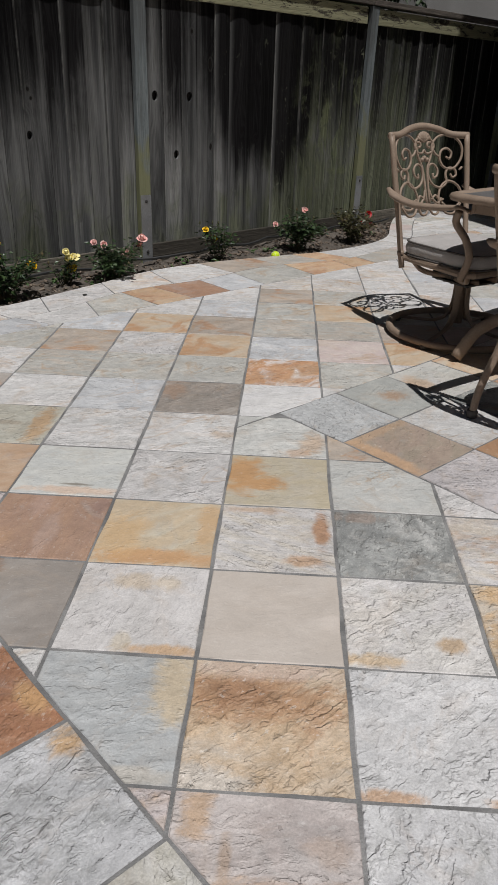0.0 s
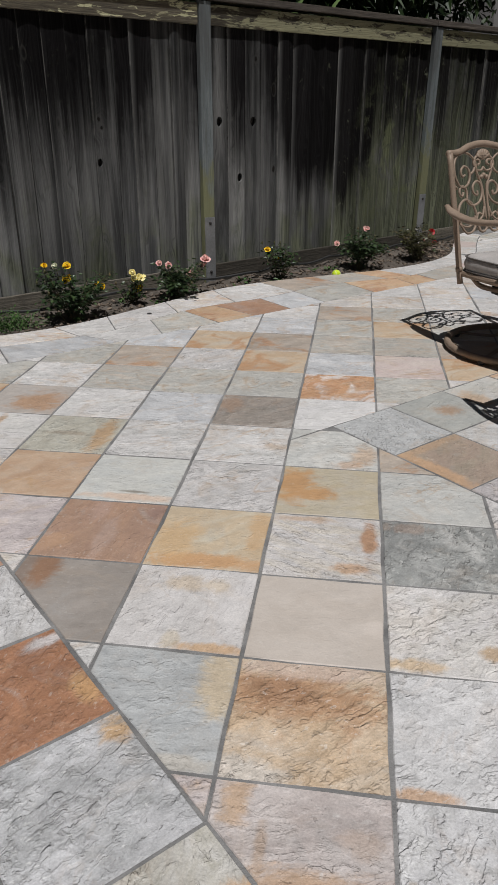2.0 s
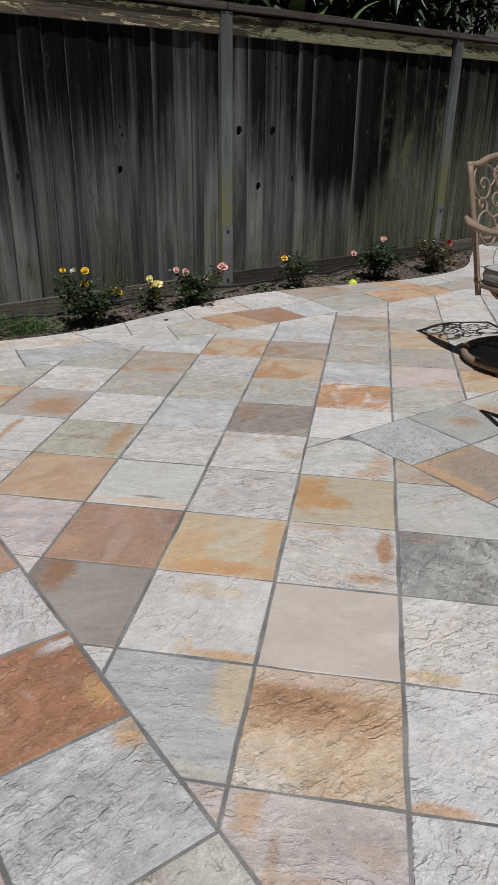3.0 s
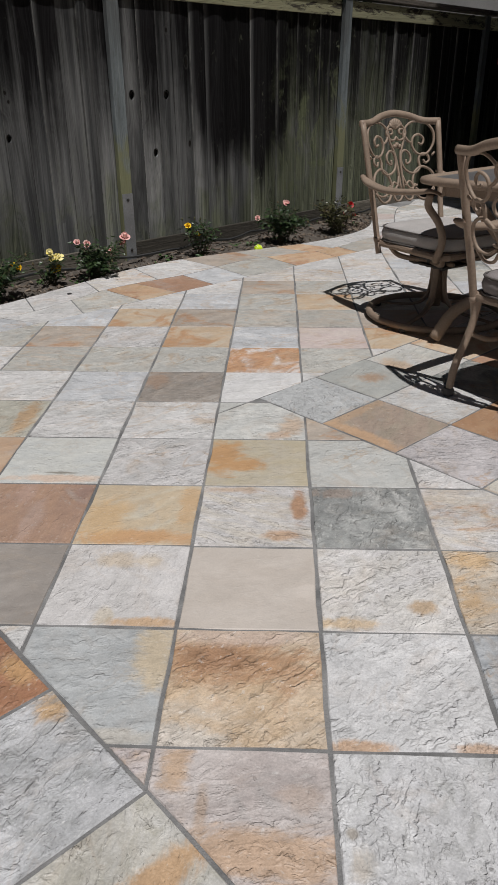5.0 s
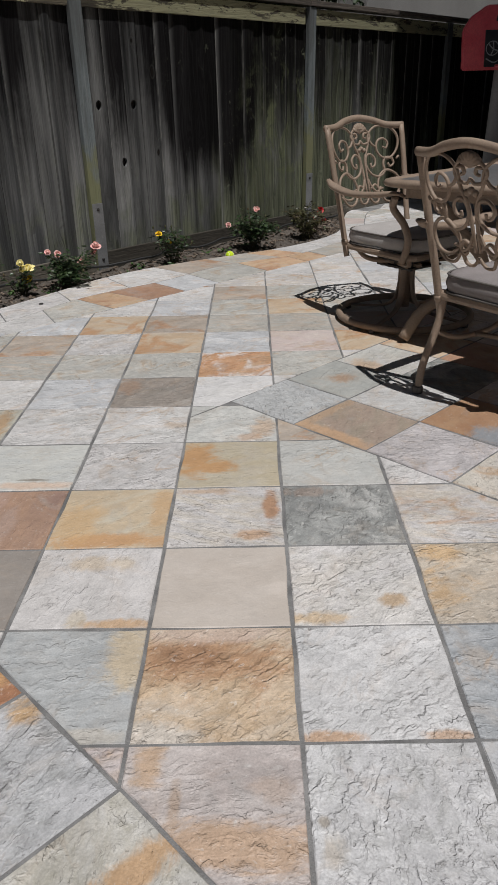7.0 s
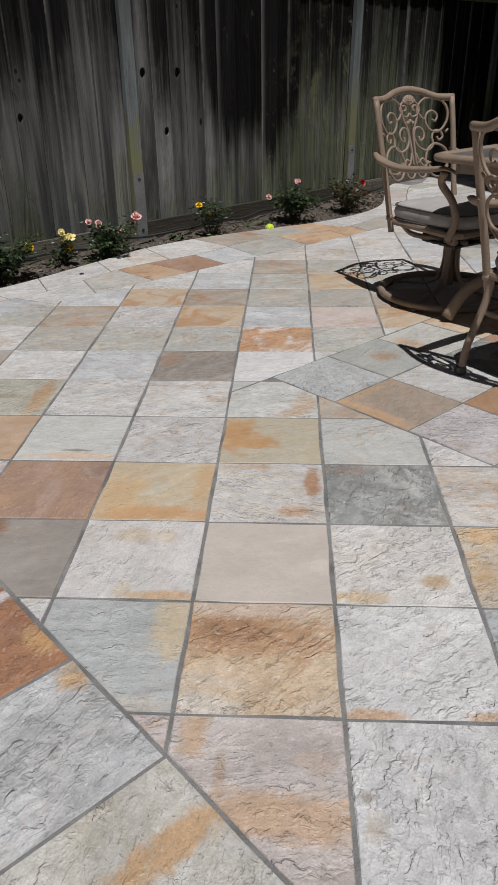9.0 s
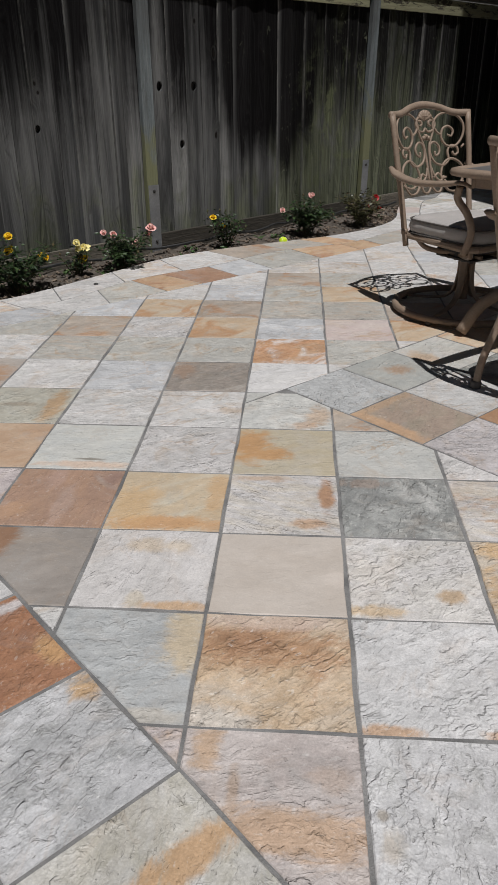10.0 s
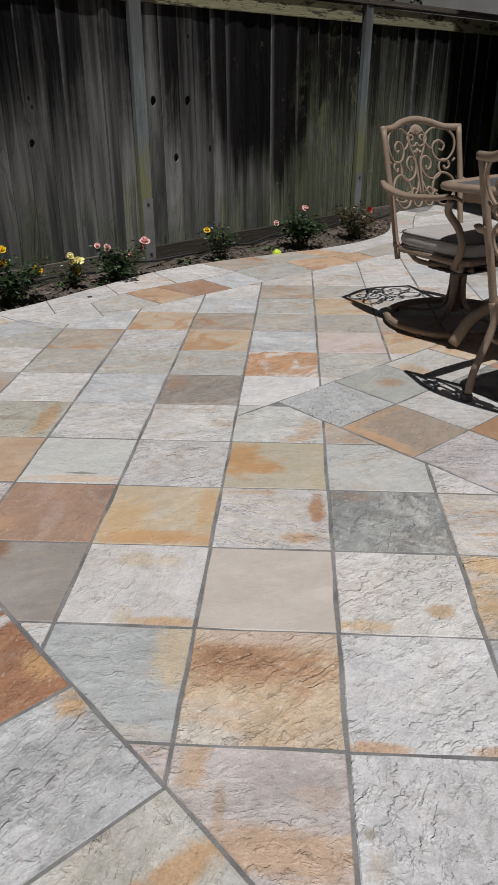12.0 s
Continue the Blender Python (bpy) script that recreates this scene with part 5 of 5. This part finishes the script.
for sx, sy in ((1, 0), (-1, 0), (0, 1), (0, -1)):
    bm = bmesh.new()
    a = TABLE_HALF - 0.09
    if sx:
        box(bm, sx * a - 0.008, sx * a + 0.008, -a, a, 0.632, 0.684, 0.002)
    else:
        box(bm, -a - 0.010, a + 0.010, sy * a - 0.008, sy * a + 0.008, 0.632, 0.684, 0.002)
    part("apron", bm, BRONZE, table)
for sx, sy in ((1, 1), (-1, 1), (-1, -1), (1, -1)):
    bm = bmesh.new()
    d = Vector((sx, sy, 0)).normalized()
    line = smooth_line([d * 0.62 + Vector((0, 0, 0.645)), d * 0.50 + Vector((0, 0, 0.50)), d * 0.38 + Vector((0, 0, 0.36)), d * 0.46 + Vector((0, 0, 0.25)), d * 0.62 + Vector((0, 0, 0.15)), d * 0.70 + Vector((0, 0, 0.02))], 6)
    sweep(bm, line, 0.030, 8, 0.6, (d.y, -d.x, 0), taper=lambda f: 0.85 + 0.1 * f)
    part("leg", bm, BRONZE, table, "broad curved bronze leg", True)

# ------------------------------------------------------------------ toy basketball hoop in the shade
hoop = thing("basketball_hoop", Matrix.Translation((2.195, 6.3, 0)) @ pose(0, 0, 0, 0, 0, 4), "toy basketball stand with red backboard and grey pole", "basketball hoop")


def panel(bm, pts, y0, y1, bevel=0.0):
    f = [bm.verts.new((x, y0, z)) for x, z in pts]
    b = [bm.verts.new((x, y1, z)) for x, z in pts]
    bm.faces.new(f)
    bm.faces.new(b)
    for k in range(len(pts)):
        bm.faces.new((f[k], b[k], b[(k + 1) % len(pts)], f[(k + 1) % len(pts)]))
    if bevel:
        bmesh.ops.bevel(bm, geom=[e for e in bm.edges], offset=bevel, segments=2, affect="EDGES")


bm = bmesh.new()
panel(bm, [(-0.40, 1.19), (0.40, 1.19), (0.42, 1.50), (0.36, 1.60), (0.22, 1.69), (-0.22, 1.69), (-0.36, 1.60), (-0.42, 1.50)], -0.02, 0.03, 0.012)
board = part("backboard", bm, RED, hoop, "moulded red plastic backboard")
bm = bmesh.new()
panel(bm, [(-0.21, 1.215), (0.21, 1.215), (0.225, 1.50), (-0.225, 1.50)], -0.028, -0.022, 0.002)
sticker = part("sticker", bm, NAVY, board, "black printed centre panel")
bm = bmesh.new()
for a, b in (((-0.15, 1.36), 0.055),):
    sweep(bm, [Vector((a[0] + b * math.cos(q), -0.030, a[1] + b * math.sin(q))) for q in (2 * math.pi * k / 24 for k in range(24))], 0.004, 5, closed=True)
for pts in ([(-0.19, 1.40), (-0.15, 1.36), (-0.10, 1.34)], [(-0.15, 1.415), (-0.14, 1.36), (-0.16, 1.305)], [(-0.20, 1.28), (-0.12, 1.25), (-0.03, 1.30), (0.05, 1.25), (0.15, 1.30)], [(-0.05, 1.45), (0.03, 1.38), (0.12, 1.45)]):
    sweep(bm, smooth_line([(x, -0.030, z) for x, z in pts], 5), 0.005, 5)
part("print", bm, PRINT, board, "pale line drawing of a ball")
bm = bmesh.new()
panel(bm, [(-0.14, 1.565), (0.14, 1.565), (0.13, 1.635), (-0.13, 1.635)], -0.028, -0.0215, 0.002)
part("badge", bm, NAVY, board, "small dark badge")
for k in range(3):
    bm = bmesh.new()
    box(bm, -0.11 + 0.075 * k, -0.05 + 0.075 * k, -0.031, -0.0285, 1.59, 1.612)
    part("bar", bm, PRINT, board)
bm = bmesh.new()
sweep(bm, [Vector((0.16 * math.cos(q), -0.20 + 0.16 * math.sin(q), 1.22)) for q in (2 * math.pi * k / 28 for k in range(28))], 0.011, 8, 1, (0, 0, 1), closed=True)
part("rim", bm, RED, hoop, "red hoop rim", True)
bm = bmesh.new()
sweep(bm, smooth_line([(0.0, 0.10, 0.05), (0.0, 0.09, 0.60), (0.0, 0.08, 1.15), (0.0, 0.07, 1.45)], 5), 0.085, 12, 0.6, (0, 1, 0), taper=lambda f: 1.1 - 0.35 * f)
part("pole", bm, POLE, hoop, "tapered grey plastic pole", True)
bm = bmesh.new()
box(bm, -0.36, 0.30, -0.15, 0.42, 0.0, 0.16, 0.04)
part("base", bm, POLE, hoop, "water-filled plastic base", True)

# ------------------------------------------------------------------ flagstones
CODES = {
    -7: (4, "owGwtGkwG"), -6: (2, "kwooGwGbw"), -5: (1, "wPkwtwGGbw"), -4: (1, "kPoowgtbkw"), -3: (0, "wcrkwbGWow"), -2: (-1, "PykoWwDGotbw"),
    -1: (-2, "WPOBkTwWsbgGtk"), 0: (-2, "kWWWdwtwGpgoGkwt"), 1: (-2, "obbkkWwwkotGwwkw"), 2: (-2, "wkOWwbkwGwpGkwb"), 3: (-2, "GWkwtbwoGwkwbG"),
}
MIX = "WWwwwGGbbkkkooptgPOrd"
full = []
for k in range(8):
    bm = bmesh.new()
    a = P / 2 - JOINT
    j = [rng.uniform(-0.0014, 0.0014) for _ in range(8)]
    slab_mesh(bm, [(-a + j[0], -a + j[1]), (a + j[2], -a + j[3]), (a + j[4], a + j[5]), (-a + j[6], a + j[7])], Vector())
    full.append(mesh_of("flagstone", bm, STONES["W"]))
rest = []


def shown(x, y):
    return -0.75 < y < 6.9 and abs(x + 0.1) < (y + 1.75) * 0.50 and x < 1.9


def lay(poly, material, square=None, ragged=0.0016, frame_m=None):
    """One flagstone: a shared square where it is whole, a mesh of its own where it is cut."""
    c = Vector((sum(p[0] for p in poly) / len(poly), sum(p[1] for p in poly) / len(poly), 0))
    if not shown(c.x, c.y):
        rest.append((poly, material))
        return
    at = frame_m if frame_m is not None else Matrix.Translation(c)
    if square is not None:
        ob = new("flagstone", full[rng.randrange(8)])
    else:
        bm = bmesh.new()
        back = at.inverted()
        local = [tuple((back @ Vector((*p, 0))).xy) for p in poly]
        slab_mesh(bm, local, Vector(), ragged)
        ob = new("flagstone", mesh_of("flagstone", bm, STONES["W"]))
    ob.parent = patio
    ob.matrix_world = at @ pose(0, 0, rng.uniform(-0.0006, 0.0006), rng.uniform(-0.15, 0.15), rng.uniform(-0.15, 0.15), 0)
    ob.material_slots[0].link = "OBJECT"
    ob.material_slots[0].material = material


def shrink(poly, d=JOINT):
    """Draw every side of a convex outline in by d."""
    out = [(-99, -99), (99, -99), (99, 99), (-99, 99)]
    for a, b in zip(poly, poly[1:] + poly[:1]):
        ex, ey = b[0] - a[0], b[1] - a[1]
        n = math.hypot(ex, ey)
        if n < 1e-6:
            continue
        nx, ny = -ey / n, ex / n
        out = clip(out, nx, ny, nx * a[0] + ny * a[1] + d)
        if not out:
            break
    return out


def material_for(i, j):
    if (i, j) in OWN:
        return OWN[i, j]
    if i in CODES:
        start, text = CODES[i]
        if 0 <= j - start < len(text):
            return STONES.get(text[j - start], STONES["w"])
    return STONES[rng.choice(MIX)]


U_END, W_END = R_U * Q + R_STEPS_U * P, R_W * Q + R_STEPS_W * P
for i in range(-17, 20):
    for j in range(-16, 30):
        cell = [(i * P, j * P), ((i + 1) * P, j * P), ((i + 1) * P, (j + 1) * P), (i * P, (j + 1) * P)]
        cx, cy = (i + 0.5) * P, (j + 0.5) * P
        if cx > 6.5 or (Vector((cx - 2.21, cy - 4.41)).dot(Vector((0.664, 0.748))) > 0 and Vector((cx - 2.21, cy - 4.41)).dot(Vector((-0.748, 0.664))) < -0.3):
            continue
        base = clip(clip(cell, Q, Q, LEFT_CUT * Q), Q, -Q, -BAND * Q)
        if len(base) < 3 or edge_side(Vector((cx, cy, 0)))[0] < 0.1:
            continue
        pieces = []
        inside = clip(clip(clip(clip(base, Q, Q, R_U * Q), Q, -Q, R_W * Q), -Q, -Q, -U_END), -Q, Q, -W_END)
        if len(inside) < 3 or area(inside) < 1e-5:
            pieces = [base]
        else:
            pieces.append(clip(base, -Q, Q, -R_W * Q))
            mid = clip(base, Q, -Q, R_W * Q)
            pieces.append(clip(mid, -Q, -Q, -R_U * Q))
            mid = clip(mid, Q, Q, R_U * Q)
            pieces.append(clip(mid, Q, Q, U_END))
            mid = clip(mid, -Q, -Q, -U_END)
            pieces.append(clip(mid, Q, -Q, W_END))
        stone_mat = material_for(i, j)
        for piece in pieces:
            if len(piece) < 3:
                continue
            whole = abs(area(piece) - P * P) < 1e-6
            small = shrink(piece)
            if len(small) < 3 or area(small) < 0.0012:
                continue
            lay(small, stone_mat, True if whole else None, frame_m=Matrix.Translation((cx, cy, 0)))

# diagonal fields
for side in ("L", "R"):
    for m in range(0, 21 if side == "L" else R_STEPS_U):
        for n in range(-18, 13) if side == "L" else range(R_STEPS_W):
            if side == "L":
                u, v = LEFT_CUT * Q - (m + 0.5) * P, 0.155 + (n + 0.5) * P
            else:
                u, v = R_U * Q + (m + 0.5) * P, -(R_W * Q + (n + 0.5) * P)
            cx, cy = (u - v) * Q, (u + v) * Q
            if cy > 3.6 or cy < -4.8 or edge_side(Vector((cx, cy, 0)))[0] < 0.25 or cx < -5:
                continue
            a = P / 2 - JOINT
            poly = [((u + du - v - dv) * Q, (u + du + v + dv) * Q) for du, dv in ((-a, -a), (a, -a), (a, a), (-a, a))]
            mat = ROTATED_OWN.get((side, m, n)) or STONES[rng.choice(MIX)]
            lay(poly, mat, True, frame_m=Matrix.Translation((cx, cy, 0)) @ pose(0, 0, 0, 0, 0, 45))

# irregular stones along the curved edge: a row that follows it, then wider pieces up to the squares
EDGE_ROW = 0.185
length = [0.0]
for a, b in zip(EDGE, EDGE[1:]):
    length.append(length[-1] + (b - a).length)


def on_edge(s):
    for k in range(len(EDGE) - 1):
        if s <= length[k + 1]:
            f = (s - length[k]) / (length[k + 1] - length[k])
            a, b = EDGE[k], EDGE[k + 1]
            d = (b - a).normalized()
            return a.lerp(b, f), Vector((d.y, -d.x, 0))
    return EDGE[-1], Vector((1, 0, 0))


SPOTS = ((-0.90, 3.07, "O"), (-0.67, 3.29, "r"), (-0.49, 3.96, "t"), (-0.61, 3.70, "G"), (-0.79, 3.85, "w"), (-0.30, 4.17, "w"), (-0.35, 3.60, "b"), (-1.26, 3.12, "W"), (-1.08, 2.90, "G"),
         (-0.83, 2.88, "p"), (0.14, 4.27, "O"), (0.33, 4.05, "w"), (-1.86, 2.36, "b"), (-1.73, 2.50, "k"), (-1.57, 2.57, "w"), (-1.44, 2.36, "b"), (-1.38, 2.68, "w"), (-1.11, 3.33, "k"), (-0.10, 4.26, "g"), (-0.29, 3.88, "G"))


def border_stone(poly):
    """The stone for a piece of the border, after the colours seen along the edge."""
    cx, cy = sum(p[0] for p in poly) / len(poly), sum(p[1] for p in poly) / len(poly)
    d, code = min((math.hypot(cx - x, cy - y), c) for x, y, c in SPOTS)
    return STONES[code if d < 0.22 else rng.choice("wGwbwkGpgw")]


def across(s, f):
    """A place in the border: s along the curved edge, f of the way from it to the squares."""
    p, _ = on_edge(s)
    k = (p.y - p.x - BAND) / 2
    return p.lerp(Vector((p.x + k, p.y - k, 0)), f)


def band_range():
    inside = [k for k, p in enumerate(EDGE) if -2.45 < p.x < 0.67 and p.y < 5.35]
    return length[inside[0]], length[inside[-1]]


S0, S1 = band_range()
for row in (0, 1):
    s, lean = S0 + 0.1 * row, rng.uniform(-0.08, 0.08)
    while s < S1 - 0.1:
        w, nxt = rng.uniform(0.22, 0.46), rng.uniform(-0.09, 0.09)
        w = min(w, S1 - s + 0.05)
        lo, hi = [], []
        for k in range(6):
            f = k / 5
            a = s + JOINT + (w - 2 * JOINT) * f
            b = s + lean + JOINT + (w + nxt - lean - 2 * JOINT) * f
            gap = JOINT / 0.5
            mid_a, mid_b = 0.48 + 0.06 * math.sin(5.3 * a), 0.48 + 0.06 * math.sin(5.3 * b)
            lo.append(across(a, -0.014) if row == 0 else across(a, mid_a + gap))
            hi.append(across(b, mid_b - gap) if row == 0 else across(b, 1.0 - gap * 0.6))
        poly = [(p.x, p.y) for p in lo] + [(p.x, p.y) for p in reversed(hi)]
        if area(poly) < 0:
            poly = poly[::-1]
        lay(poly, border_stone(poly), None, 0.0)
        s, lean = s + w, nxt

# beyond the bend the edge row goes on, with wider pieces up to the fence
s, lean = S1 + 0.02, 0.0
while s < length[-1] - 0.3:
    w, nxt = rng.uniform(0.24, 0.46), rng.uniform(-0.08, 0.08)
    outer, inner = [], []
    for k in range(6):
        f = k / 5
        p, n = on_edge(s + JOINT + (w - 2 * JOINT) * f)
        outer.append(p - n * 0.008)
        p, n = on_edge(s + lean + JOINT + (w + nxt - lean - 2 * JOINT) * f)
        inner.append(p + n * (EDGE_ROW - JOINT))
    poly = [(p.x, p.y) for p in outer] + [(p.x, p.y) for p in reversed(inner)]
    if area(poly) < 0:
        poly = poly[::-1]
    lay(poly, border_stone(poly), None, 0.003)
    s, lean = s + w, nxt

U_BEND = (across(S1, 0.0).x + across(S1, 0.0).y) * Q
row, v = 0, BAND * Q
while v < 5.2:
    high = rng.uniform(0.19, 0.26)
    u, lean = U_BEND + 0.012, 0.0
    while u < 11.0:
        w, nxt = rng.uniform(0.26, 0.48), rng.uniform(-0.12, 0.12)
        corners = [(u + JOINT, v + JOINT), (u + w - JOINT, v + JOINT), (u + w + nxt - JOINT, v + high - JOINT), (u + lean + JOINT, v + high - JOINT)]
        pts = []
        for (ua, va), (ub, vb) in zip(corners, corners[1:] + corners[:1]):
            for k in range(4):
                uu, vv = ua + (ub - ua) * k / 4, va + (vb - va) * k / 4
                pts.append(Vector(((uu - vv) * Q, (uu + vv) * Q, 0)))
        u, lean = u + w, nxt
        moved = []
        for p in pts:
            d, foot, nrm = edge_side(p)
            q = FENCE_BACK @ p
            if q.y > -0.06:
                p = FENCE_M @ Vector((q.x, -0.06, 0))
            moved.append(foot + nrm * (EDGE_ROW + JOINT) if d < EDGE_ROW + JOINT else p)
        poly = [(p.x, p.y) for p in moved]
        c = sum(moved, Vector()) / len(moved)
        hp = Vector((c.x - 2.21, c.y - 4.41))
        if area(poly) < 0.008 or  c.x > 6 or c.x < -4.9 or (hp.dot(Vector((0.664, 0.748))) > 0 and hp.dot(Vector((-0.748, 0.664))) < -0.25):
            continue
        lay(poly, border_stone(poly), None, 0.0)
    v, row = v + high, row + 1

# what lies out of the way, joined by colour
by_stone = {}
for poly, material in rest:
    by_stone.setdefault(material.name, (material, []))[1].append(poly)
for material, polys in by_stone.values():
    bm = bmesh.new()
    for poly in polys:
        slab_mesh(bm, poly, Vector())
    ob = new("flagstones", mesh_of("flagstones", bm, material))
    ob.parent = patio
    tagged(ob, kind="stuff")

# little round cap let into one of the border stones
bm = bmesh.new()
lathe(bm, [(0.013, -0.004), (0.013, 0.003), (0.010, 0.004)], 14)
cover = tagged(new("drain_cap", mesh_of("drain_cap", bm, STEEL)), "small dark round cap set in the paving", "drain cap", kind="structure")
cover.location = (-1.27, 3.08, 0.001)
